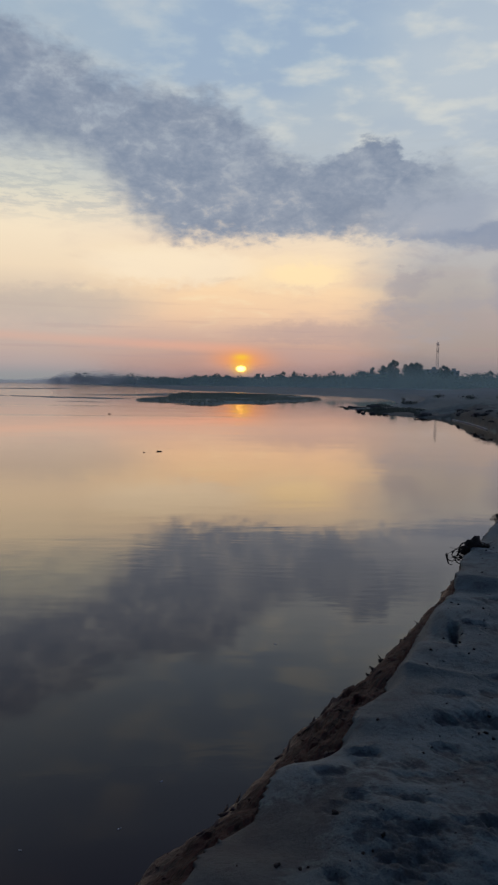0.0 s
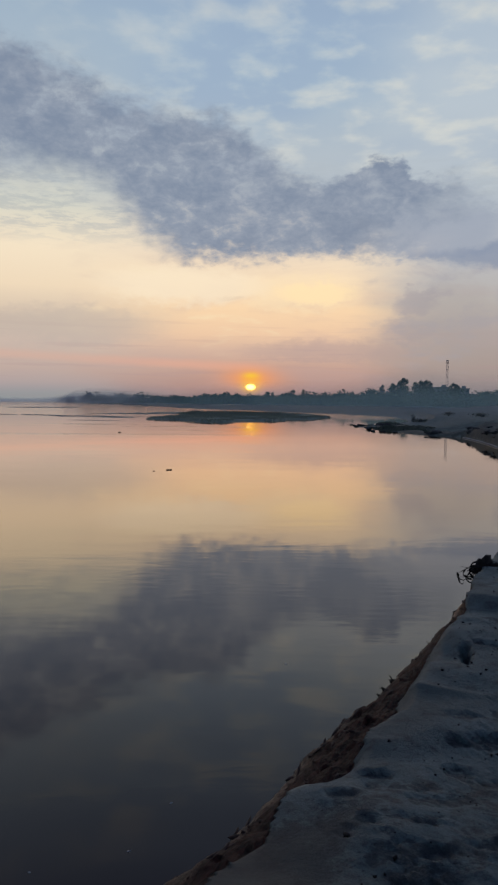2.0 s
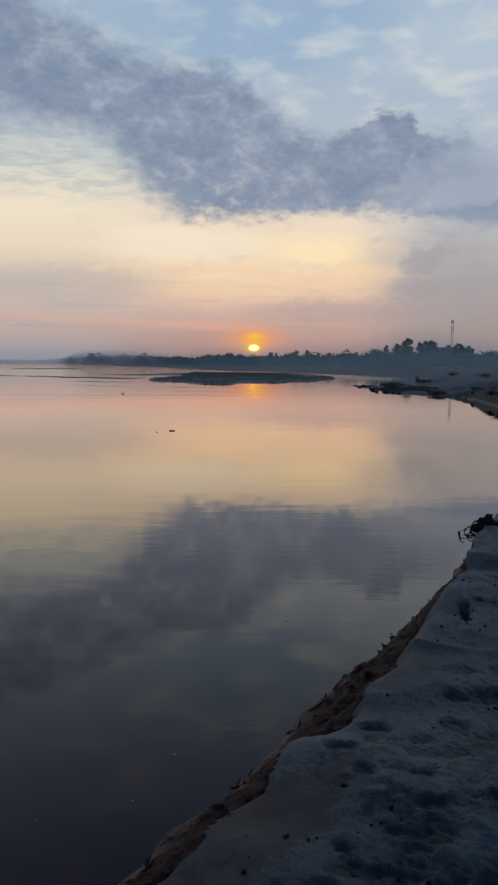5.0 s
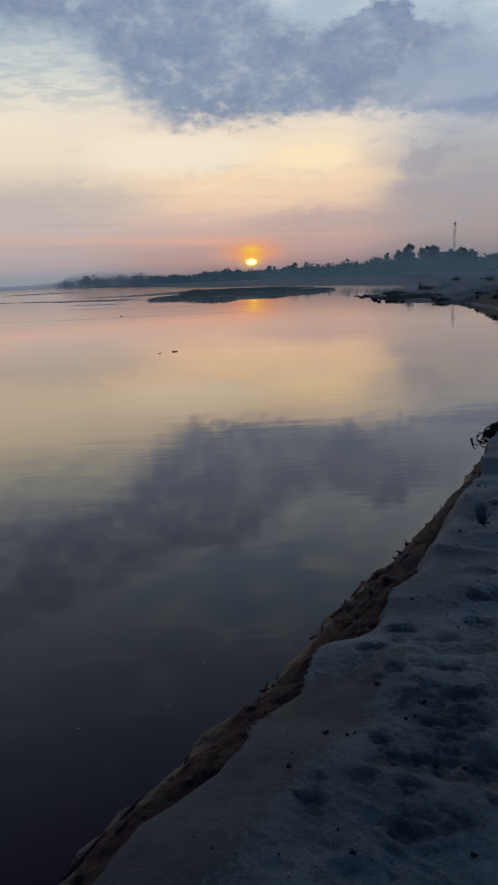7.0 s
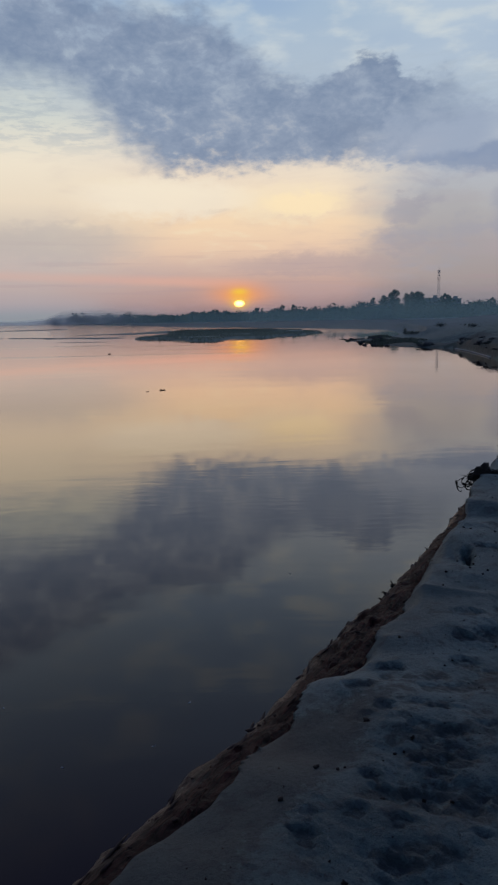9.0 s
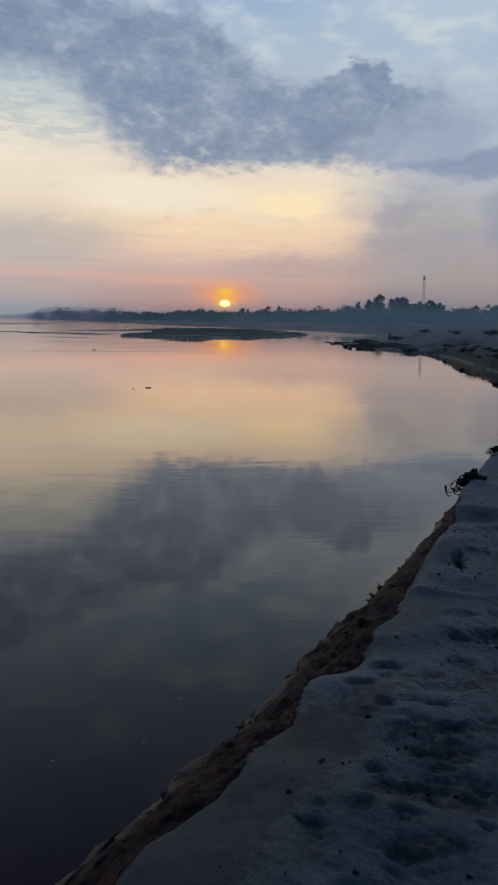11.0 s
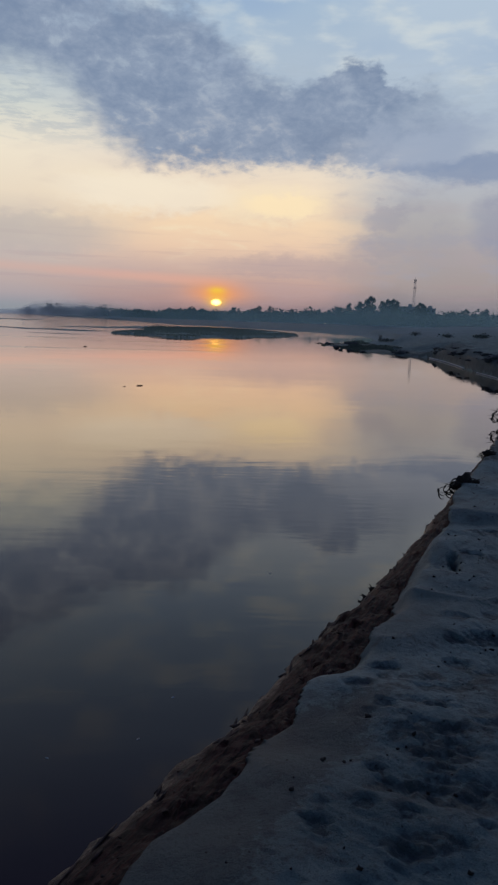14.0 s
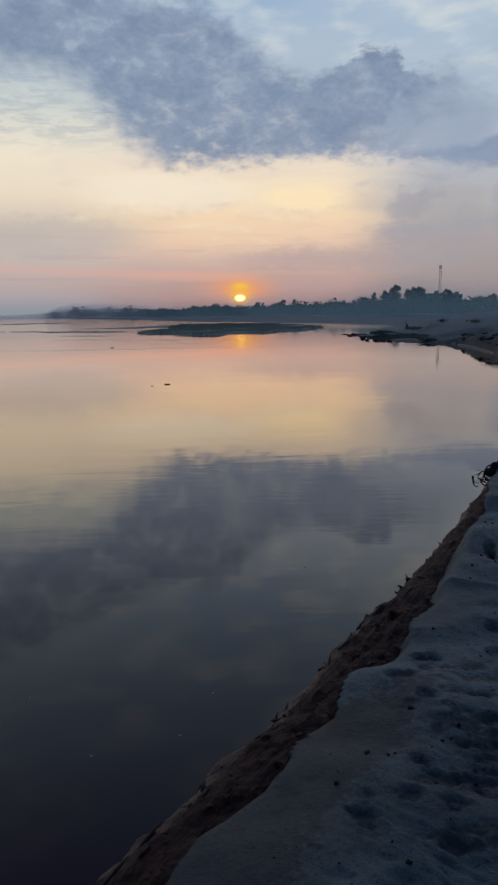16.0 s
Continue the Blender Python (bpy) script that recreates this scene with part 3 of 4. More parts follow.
    prof = np.interp(tt, [0, 0.03, 0.10, 0.35, 0.60, 0.85, 0.955, 1.0], [0, 0.05, 0.09, 0.22, 0.33, 0.42, 0.50, 0.98])
    prof = prof + (np.interp(tt, [0, 0.06, 0.2, 0.5, 0.8, 1.0], [0, 0.17, 0.25, 0.48, 0.78, 0.95]) - prof) * smooth01((y - 12) / 8)
    # a low dark cliff farther along, then a flat spit under the bank
    prof = prof + (np.interp(tt, [0, 0.1, 0.3, 0.7, 1.0], [0, 0.30, 0.72, 0.90, 0.97]) - prof) * smooth01((y - 26) / 4)
    prof = prof + (np.interp(tt, [0, 0.04, 0.18, 0.75, 0.88, 1.0], [0, 0.04, 0.14, 0.20, 0.55, 0.95]) - prof) * smooth01((y - 57) / 5)
    # cracked shelves of mud that step down to the water, each with a raised outer rim
    off = (x - xw) * 0.85
    level = off / 0.20 + fbm(x, y, 2.2, 4, 34, 0.6) * 2.6
    cut = level - np.floor(level)
    shelf = (smooth01(cut / 0.18) * (1 - 0.75 * cut)) * 0.075 * smooth01(off / 0.05) * (r < 16)
    slope = prof * top + shelf * np.sin(np.pi * np.clip(tt * 0.98 + 0.02, 0, 1)) ** 0.5 + crumble * 0.55 * np.sin(np.pi * np.clip(tt * 1.06, 0, 1)) * np.clip(r / 9, 0.55, 1.4)
    # a sunken apron of slumped sand beside a steep little pit
    apron = np.exp(-((y - 4.42 - (x - 1.2) * 0.5) / 0.36) ** 4) * smooth01((1.36 - x) / 0.10)
    sand = sand - apron * (0.05 + 0.04 * fbm(x, y, 5, 3, 35))
    wob = fbm(x, y, 9, 4, 36, 0.6) * 0.14
    pit = np.exp(-(((x + wob - 1.315 - (y - 4.19) * 0.30) / 0.030) ** 4 + ((y + wob - 4.20) / 0.15) ** 4))
    sand = sand - 0.13 * pit - 0.02 * np.exp(-(((x - 1.25) / 0.10) ** 2 + ((y - 4.25) / 0.22) ** 2))
    z = np.where(t > 1, sand - lip_round, np.where(t > 0, slope, np.maximum(-1.3, t * (xl - xw) * 0.35 - 0.01)))
    damp_shade = smooth01(fbm(x, y, 2.2, 4, 23) * 3.0 + 0.42) * trample * 0.62 * (r < 12)
    # wet sand by the lip, deepened to carry the slope's shade
    damp_shade = damp_shade + 0.95 * smooth01((3.0 - y + fbm(x, y, 1.6, 3, 27) * 0.8) / 0.8) * smooth01((0.62 - (x - xl)) / 0.4) * (t > 1)
    for px, py, a, b in CHURNED:
        q = np.hypot((x - px) / a, (y - py) / b) + fbm(x, y, 9, 4, 25, 0.65) * 1.6
        k = smooth01((1.25 - q) / 0.6) * (t > 1)
        damp_shade = np.maximum(damp_shade, k * 0.70)
        z = z - k * (0.004 + np.abs(fbm(x, y, 26, 3, 26, 0.65)) * 0.04)
    # shade inside the prints and the pit, painted as darker sand
    damp_shade = np.maximum(damp_shade, np.clip(-dent / 0.012, 0, 1) * 0.70)
    damp_shade = np.maximum(damp_shade, pit * 0.8)
    mud = np.where(t > 1, smooth01((1.03 - t) / 0.03) * 0.35, 1.0 - 0.75 * smooth01((y - 14) / 6) - 0.2 * smooth01((y - 16) / 8) * smooth01((tt + fbm(x, y, 0.6, 4, 45) * 0.7 - 0.25) / 0.25))
    # farther along, the bank top is rutted sand with darker broken edges
    far = smooth01((y - 12) / 10)
    z = z + np.where(t > 0.1, far * (fbm(x, y, 0.35, 4, 41) * 0.5 + fbm(x, y, 1.3, 3, 42) * 0.30) * smooth01((t - 0.1) / 0.8) * np.clip(60 / np.maximum(r, 30), 0.15, 1), 0)
    broken = smooth01((y - 15) / 8) * smooth01((62 - y) / 6) * smooth01(t / 0.15) * smooth01((2.6 - (x - xl) + fbm(x, y, 0.4, 3, 52) * 3) / 1.4)
    z = z + broken * (0.45 * np.abs(fbm(x, y, 0.45, 4, 46, 0.6)) + 0.34 * fbm(x, y, 1.1, 3, 47)) * (0.5 + y / 80)
    soil = smooth01((y - 7.2 + fbm(x, y, 2.5, 3, 49)) / 0.8) * smooth01((26 - y) / 6) * smooth01((1.5 - (x - xl) + fbm(x, y, 2.2, 4, 44) * 1.6) / 0.3)
    z = z + np.where(t > 1, soil * (np.abs(fbm(x, y, 3.5, 4, 50, 0.65)) * 0.22 - 0.02), 0)
    mud = np.maximum(mud, np.where(t > 0.9, soil * 0.35, 0))
    damp_shade = np.maximum(damp_shade, soil)
    far_damp = smooth01((y - 14) / 8) * smooth01((110 - y) / 30) * smooth01((1.8 - (x - xl) + fbm(x, y, 0.3, 4, 48) * 4.0) / 1.2) * 0.95 * (t > 0) * (1 - 0.7 * smooth01((y - 60) / 6))
    damp_shade = np.maximum(damp_shade, far_damp)
    mud = np.maximum(mud, np.where(t > 0, smooth01((y - 15) / 8) * smooth01((1.15 - t + fbm(x, y, 0.5, 4, 43) * 2.2) / 0.6) * 0.25, 0))
    green = np.where(t > 0.2, smooth01((y - 60) / 60) * 0.55, 0.0)
    green = np.where((y > 57) & (y < 96) & (t > 0), np.maximum(green, 0.95 * smooth01((19.8 - x + fbm(x, y, 0.3, 3, 53) * 4) / 1.5)), green)
    # shallow pools lying on the flat behind the spit
    for x0, y0, x1, y1, wide in ((18.3, 72.8, 20.6, 67.6, 0.75), (20.4, 77.0, 22.4, 93.0, 0.45), (16.0, 64.2, 18.5, 71.2, 0.30)):
        s01 = np.clip(((x - x0) * (x1 - x0) + (y - y0) * (y1 - y0)) / ((x1 - x0) ** 2 + (y1 - y0) ** 2), 0, 1)
        away = np.hypot(x - x0 - (x1 - x0) * s01, y - y0 - (y1 - y0) * s01) + fbm(x, y, 0.8, 3, 54) * 0.5
        z = np.where(t > 0, np.minimum(z, -0.06 + 0.30 * np.clip(away - wide, 0, 9)), z)
    mud = np.where((t > 0) & (y > 22), mud * 0.2, mud)
    damp_shade = np.where((t > 0) & (t < 1.05) & (y > 22) & (y < 60), 1.0, damp_shade)
    # far land
    df = y - table(FAR_SHORE, x)
    land = np.clip(df * 0.03, -1.2, 0.35) + smooth01(df / 160) * 1.1 + np.where(df > 0, fbm(x, y, 0.02, 3, 51) * 0.5, 0)
    green = np.where(land > z, np.where(df > 0, 0.90, 0), green)
    mud = np.where(land > z, 0.0, mud)
    z = np.maximum(z, land)
    # the island
    inside = np.minimum(y - table(ISLAND_FRONT, x), (table(ISLAND_BACK, x) - y))
    inside = np.where((x > -17.6) & (x < 15), inside + fbm(x, y, 0.25, 3, 61) * 4, -9)
    isle = np.clip(inside * 0.10, -1.0, 0.28) + np.where(inside > 0, fbm(x, y, 0.3, 3, 62) * 0.12, 0)
    green = np.where(isle > z, 0.95, green)
    z = np.maximum(z, isle)
    # bare mud bars that just break the surface
    for x0, y0, x1, y1, wide in ((-48, 141, -19, 122, 5.0), (-108, 309, -80, 318, 26.0), (-28, 103, -19, 101, 1.4), (-38, 162, -11, 170, 9.0), (-27, 178, -8, 182, 20.0), (-74, 152, -46, 140, 3.0)):
        s01 = np.clip((x - x0) / (x1 - x0), -0.3, 1.3)
        mid = y0 + (y1 - y0) * s01 + fbm(x, y * 0 + y0, 0.16, 4, 72) * 1.6 * wide
        q = np.abs(y - mid) / wide + ((s01 - 0.5) * 2.0) ** 4 * 0.9 + fbm(x * 0.8, y * 0.8, 0.25, 4, 71) * 1.2
        bar = 0.05 * (1 - q)
        mud = np.where((bar > z) & (bar > -0.05), 0.3, mud)
        damp_shade = np.where((bar > z) & (bar > -0.05), 0.5, damp_shade)
        z = np.maximum(z, np.maximum(bar, -1.0))
    return z, np.clip(mud, 0, 1), np.clip(green, 0, 1), np.where((t > 1) | (y > 14), damp_shade, 0)


def build_ground():
    fine = np.concatenate([np.arange(-66, -30, 0.16), np.arange(-30, 27.01, 0.085)])
    coarse = np.arange(28.2, 293.5, 1.2)
    ox, oy = 2.5, -1.0
    ang = np.radians(np.concatenate([fine, coarse]))
    radii = [0.3]
    while radii[-1] < 4800:
        k = radii[-1]
        radii.append(k * (1.0062 if 1.8 < k < 9 else 1.011 if 9 <= k < 14 else 1.04 if k <= 1.8 else 1.018 if k < 120 else 1.03))
    rad = np.array(radii)
    na, nr = len(ang), len(rad)
    gx = (ox + np.sin(ang)[None, :] * rad[:, None]).ravel()
    gy = (oy + np.cos(ang)[None, :] * rad[:, None]).ravel()
    gz, mud, green, damp_shade = terrain(gx, gy)
    gx, gy, gz = np.append(gx, ox), np.append(gy, oy), np.append(gz, terrain(np.array([ox]), np.array([oy]))[0][0])
    mud, green, damp_shade = np.append(mud, 0), np.append(green, 0), np.append(damp_shade, 0)
    i, j = np.meshgrid(np.arange(nr - 1), np.arange(na), indexing="ij")
    j2 = (j + 1) % na
    quads = np.stack([i * na + j, i * na + j2, (i + 1) * na + j2, (i + 1) * na + j], -1).reshape(-1, 4)[:, ::-1]
    hub = np.stack([np.full(na, nr * na), (np.arange(na) + 1) % na, np.arange(na)], -1)
    me = bpy.data.meshes.new("ground")
    nq, nh = len(quads), len(hub)
    me.vertices.add(len(gx))
    me.vertices.foreach_set("co", np.stack([gx, gy, gz], -1).astype(np.float32).ravel())
    loops = np.concatenate([quads.ravel(), hub.ravel()])
    me.loops.add(len(loops))
    me.loops.foreach_set("vertex_index", loops.astype(np.int32))
    me.polygons.add(nq + nh)
    me.polygons.foreach_set("loop_start", np.concatenate([np.arange(nq) * 4, nq * 4 + np.arange(nh) * 3]).astype(np.int32))
    for key, data in (("mud", mud), ("green", green), ("damp_shade", damp_shade)):
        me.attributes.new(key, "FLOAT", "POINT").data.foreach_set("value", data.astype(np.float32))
    me.update(calc_edges=True)
    me.validate()
    me.shade_smooth()
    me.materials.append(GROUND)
    return tagged(new("ground", me), "grey sand bank with footprints and a crumbling brown mud edge", "ground", kind="structure")


ground = build_ground()


def ground_z(x, y):
    return float(terrain(np.array([float(x)]), np.array([float(y)]))[0][0])


def build_water():
    n, rad = 96, 4790.0
    verts = [(math.cos(2 * math.pi * k / n) * rad, math.sin(2 * math.pi * k / n) * rad, 0) for k in range(n)]
    me = bpy.data.meshes.new("water")
    me.from_pydata(verts, [], [list(range(n))])
    me.materials.append(WATER)
    return tagged(new("water", me), "calm muddy river mirroring the sunset clouds", "river", kind="structure")


build_water()


# ---------------------------------------------------------------- things
def tube(bm, points, radii, sides=7, wobble=0.0, rnd=random):
    """A bent, tapered, closed rod through the points."""
    rings = []
    pts = [Vector(p) for p in points]
    for k, p in enumerate(pts):
        d = (pts[min(k + 1, len(pts) - 1)] - pts[max(k - 1, 0)]).normalized()
        a = d.orthogonal().normalized()
        b = d.cross(a)
        ring = []
        for s in range(sides):
            w = radii[k] * (1 + wobble * rnd.uniform(-1, 1))
            ring.append(bm.verts.new(p + (a * math.cos(2 * math.pi * s / sides) + b * math.sin(2 * math.pi * s / sides)) * w))
        rings.append(ring)
    for r0, r1 in zip(rings, rings[1:]):
        for s in range(sides):
            bm.faces.new((r0[s], r0[(s + 1) % sides], r1[(s + 1) % sides], r1[s]))
    bm.faces.new(rings[0][::-1])
    bm.faces.new(rings[-1])


def lump(bm, centre, size, rnd, rough=0.25, subdiv=2):
    """An uneven stone-like lump."""
    out = bmesh.ops.create_icosphere(bm, subdivisions=subdiv, radius=1.0)
    off = Vector((rnd.uniform(0, 50), rnd.uniform(0, 50), rnd.uniform(0, 50)))
    for v in out["verts"]:
        k = 1 + rough * noise.noise(v.co * 1.6 + off) * 1.6 + rough * 0.5 * noise.noise(v.co * 4 + off)
        v.co = Vector((v.co.x * size[0] * k, v.co.y * size[1] * k, v.co.z * size[2] * k)) + Vector(centre)


def leaf_cloud(count, sampler, size, rnd, up=0.5):
    """Vertices and faces of many small crossed leaf blades; sampler gives each one's place."""
    verts, faces = [], []
    for _ in range(count):
        p = sampler()
        s = size * rnd.uniform(0.6, 1.5)
        d1 = Vector((rnd.uniform(-1, 1), rnd.uniform(-1, 1), rnd.uniform(-up, up))).normalized() * s
        d2 = Vector((rnd.uniform(-1, 1), rnd.uniform(-1, 1), rnd.uniform(-1, 1))).normalized() * s * 0.7
        k = len(verts)
        verts += [p - d1, p + d2, p + d1, p - d2]
        faces.append((k, k + 1, k + 2, k + 3))
    return verts, faces


def polar(az, dist):
    return math.sin(radians(az)) * dist, math.cos(radians(az)) * dist


def woods_front(az):
    """Distance of the far wood's edge by azimuth."""
    return float(np.interp(az, [-24, -16, -13, -9, -5, 0, 6, 12, 18, 26], [2600, 2300, 1500, 950, 720, 600, 540, 500, 480, 470]))


def woods_height(az):
    """Elevation of the wood's top, in degrees above the horizon."""
    return float(np.interp(az, [-24, -15.6, -14.6, -13.4, -10, -8, -6, -4.8, -2.5, 0.4, 3, 6, 8.5, 9.5, 11, 12.7, 14.3, 15, 17.2, 20, 22, 23, 26],
                           [-0.4, 0.12, 0.46, 0.64, 0.66, 0.58, 0.50, 0.58, 0.66, 0.68, 0.78, 0.78, 0.90, 1.10, 1.22, 1.26, 1.26, 1.15, 0.98, 1.0, 1.1, 1.4, 1.8]))


def build_woods():
    rnd = random.Random(5)
    verts, faces = [], []

    def crown(x, y, base, h, w, count, size):
        def place():
            while True:
                q = Vector((rnd.uniform(-1, 1), rnd.uniform(-1, 1), rnd.uniform(-1, 1)))
                if q.length < 1:
                    break
            return Vector((x + q.x * w, y + q.y * w, base + h * (0.5 + 0.5 * q.z)))
        v, f = leaf_cloud(count, place, size, rnd)
        k = len(verts)
        verts.extend(v)
        faces.extend([tuple(i + k for i in q) for q in f])
    az = -15.2
    while az < 26:
        d0 = woods_front(az)
        if az < -8 and rnd.random() < (-8 - az) / 9.5:
            az += 0.17
            continue
        bump = 1.0 + 0.22 * math.sin(az * 5.1) * math.sin(az * 2.3 + 1.0) + rnd.uniform(-0.16, 0.16)
        for row, share in ((0, 0.36), (0.6, 0.55), (1, 0.72), (1.5, 0.86), (2, 0.96))[0 if az > -8 else 2:]:
            d = d0 + row * 0.05 * d0 + rnd.uniform(-8, 8)
            x, y = polar(az + rnd.uniform(-0.2, 0.2), d)
            h = max(1.5, (2.75 + d * math.tan(radians(woods_height(az) * 1.22)) - 1.6) * share * bump * rnd.uniform(0.86, 1.06))
            w = d * 0.0085 * rnd.uniform(0.7, 1.4)
            crown(x, y, 0.4, h, w, int(np.interp(az, [-15, -9, -4], [14, 26, 80])), d * 0.0019)
        az += 0.17
    return tagged(mesh_object("far_woods", verts, faces, LEAF), "hazy green line of far riverside woods", "woods", kind="stuff")


build_woods()


def tree(az, dist, top_el, crowns, label):
    """A tall far tree: a leaning tapered trunk with limbs that carry separate leaf clumps."""
    rnd = random.Random(int(az * 100))
    x, y = polar(az, dist)
    base = 1.4
    h = 2.75 + dist * math.tan(radians(top_el)) - base
    top = empty("tree", (x, y, base), label, "tree", "tall trees above the far woods")
    bm = bmesh.new()
    bend = rnd.uniform(-0.06, 0.06) * h
    trunk = [(bend * (k / 6) ** 2, 0, h * 0.85 * k / 6) for k in range(7)]
    tube(bm, trunk, [h * 0.022 * (1 - 0.75 * k / 6) for k in range(7)], 7, 0.1, rnd)
    for cx, cz, cr in crowns:
        t = max(0.2, min(0.8, cz - 0.18))
        s = Vector((bend * (t / 0.85) ** 2, 0, h * t))
        e = Vector((cx * h * 0.75, rnd.uniform(-0.05, 0.05) * h, cz * h))
        tube(bm, [s, s.lerp(e, 0.5) + Vector((0, 0, -0.02 * h)), e], [h * 0.010, h * 0.007, h * 0.003], 5, 0.1, rnd)
    part("trunk", bm, BARK, top)
    verts, faces = [], []
    for cx, cz, cr in crowns:
        def place(cx=cx, cz=cz, cr=cr):
            while True:
                q = Vector((rnd.uniform(-1, 1), rnd.uniform(-1, 1), rnd.uniform(-1, 1)))
                if q.length < 1 and rnd.random() < 0.35 + q.length:
                    break
            return Vector((cx * h * 0.75 + q.x * cr * h * 0.72, q.y * cr * h, cz * h + q.z * cr * h * 0.85))
        v, f = leaf_cloud(260, place, h * 0.019, rnd)
        k = len(verts)
        verts += v
        faces += [tuple(i + k for i in q) for q in f]
    mesh_object("crown", verts, faces, LEAF, top)
    return top


def swell(rows, k=1.12):
    return [(x, z, r * k) for x, z, r in rows]


C1 = swell([(-0.02, 0.88, 0.11), (0.08, 0.80, 0.12), (-0.10, 0.72, 0.12), (0.05, 0.62, 0.13), (-0.04, 0.48, 0.12), (0.06, 0.32, 0.13), (-0.08, 0.24, 0.13)])
C2 = swell([(0.0, 0.90, 0.09), (0.13, 0.84, 0.10), (-0.14, 0.78, 0.12), (0.02, 0.66, 0.14), (0.15, 0.60, 0.11), (-0.12, 0.55, 0.12), (0.06, 0.32, 0.13), (-0.08, 0.24, 0.13)])
C3 = swell([(0.06, 0.91, 0.08), (-0.03, 0.82, 0.11), (0.10, 0.70, 0.12), (-0.10, 0.60, 0.13), (0.02, 0.46, 0.14), (0.06, 0.32, 0.13), (-0.08, 0.24, 0.13)])
for az, dist, el, cr in ((12.05, 505, 2.17, C2), (11.8, 512, 1.92, C3), (11.25, 500, 1.72, C1), (10.35, 498, 1.56, C3), (9.5, 500, 1.26, C1), (13.0, 500, 1.82, C1), (13.4, 498, 1.93, C2),
                         (13.72, 502, 1.96, C3), (14.06, 500, 1.92, C1), (15.9, 495, 1.74, C2), (16.15, 497, 1.66, C1), (3.15, 560, 1.14, C2), (4.05, 556, 1.17, C1), (1.06, 590, 0.96, C1), (1.5, 588, 0.92, C3),
                         (5.8, 545, 0.98, C2), (-2.1, 640, 0.88, C1), (18.4, 490, 1.10, C2), (19.4, 488, 1.32, C2), (20.9, 485, 1.37, C1), (22.7, 480, 1.5, C2), (23.7, 480, 1.75, C3), (24.6, 480, 1.9, C1)):
    tree(az, dist, el, cr, "tall thin-crowned tree rising above the hazy woods")


def box(bm, c, s, bevel=0.0):
    out = bmesh.ops.create_cube(bm, size=1.0)
    for v in out["verts"]:
        v.co = Vector((v.co.x * s[0] + c[0], v.co.y * s[1] + c[1], v.co.z * s[2] + c[2]))


def build_tower():
    """A square lattice mast, tapering, with braces, two platforms and a few aerials."""
    x, y = polar(15.42, 540)
    h = 2.75 + 540 * math.tan(radians(3.5)) - 1.4
    top = empty("lattice_tower", (x, y, 1.4), "tall pinkish steel lattice telephone mast behind the woods", "tower")
    half = lambda z: 1.0 - 0.5 * (z / h)
    for sx, sy in ((-1, -1), (1, -1), (1, 1), (-1, 1)):
        bm = bmesh.new()
        tube(bm, [(sx * half(z), sy * half(z), z) for z in (0, h * 0.5, h)], [0.055, 0.05, 0.045], 6)
        part("leg", bm, STEEL, top)
    steps = 12
    for face in range(4):
        bm = bmesh.new()
        cs = ((-1, -1), (1, -1), (1, 1), (-1, 1))
        a, b = cs[face], cs[(face + 1) % 4]
        for k in range(steps):
            z0, z1 = h * k / steps, h * (k + 1) / steps
            p0, p1 = (a[0] * half(z0), a[1] * half(z0), z0), (b[0] * half(z1), b[1] * half(z1), z1)
            q0, q1 = (b[0] * half(z0), b[1] * half(z0), z0), (a[0] * half(z1), a[1] * half(z1), z1)
            tube(bm, [p0, p1], [0.022, 0.022], 4)
            tube(bm, [q0, q1], [0.022, 0.022], 4)
            tube(bm, [q1, p1], [0.022, 0.022], 4)
        part("bracing", bm, STEEL, top)
    for z in (0.80, 0.93):
        bm = bmesh.new()
        box(bm, (0, 0, h * z), (1.7, 1.7, 0.2))
        part("platform", bm, STEEL, top)
    for sx, sy, z in ((0.8, 0, 0.95), (-0.8, 0, 0.95), (0, -0.8, 0.95), (0.85, 0, 0.83), (-0.85, -0.2, 0.83)):
        bm = bmesh.new()
        box(bm, (sx, sy, h * z + 0.6), (0.2, 0.2, 1.8))
        part("aerial", bm, STEEL, top)
    bm = bmesh.new()
    tube(bm, [(0, 0, h * 0.95), (0, 0, h + 2.2)], [0.08, 0.04], 6)
    part("spire", bm, STEEL, top)


build_tower()


def build_house(az, dist, width, el_top):
    x, y = polar(az, dist)
    h = 2.75 + dist * math.tan(radians(el_top)) - 1.4
    top = empty("building", (x, y, 1.4), "pale flat-roofed building half hidden by trees", "building", "buildings behind the woods")
    top.rotation_euler = (0, 0, -radians(az))
    bm = bmesh.new()
    box(bm, (0, 0, h / 2 - 0.2), (width, 9, h - 0.4))
    part("wall", bm, PLASTER, top, smooth=False)
    bm = bmesh.new()
    box(bm, (0, 0, h - 0.1), (width + 0.8, 9.8, 0.45))
    part("roof", bm, PLASTER, top, smooth=False)
    bm = bmesh.new()
    box(bm, (width * 0.2, 0, h + 1.0), (3.2, 3, 2.0))
    part("stair_head", bm, PLASTER, top, smooth=False)
    storeys = max(2, int(h // 3.3))
    for s in range(storeys):
        for k in range(int(width // 3.4)):
            wx = -width / 2 + 2.0 + 3.4 * k
            bm = bmesh.new()
            box(bm, (wx, -4.5, 1.9 + 3.2 * s), (1.5, 0.12, 1.5))
            win = part("window", bm, DARKPANE, top, smooth=False)
            bm = bmesh.new()
            box(bm, (wx, -4.56, 1.05 + 3.2 * s), (1.8, 0.3, 0.12))
            part("sill", bm, PLASTER, win, smooth=False)


build_house(14.9, 560, 13, 1.36)
build_house(16.4, 555, 14, 1.26)


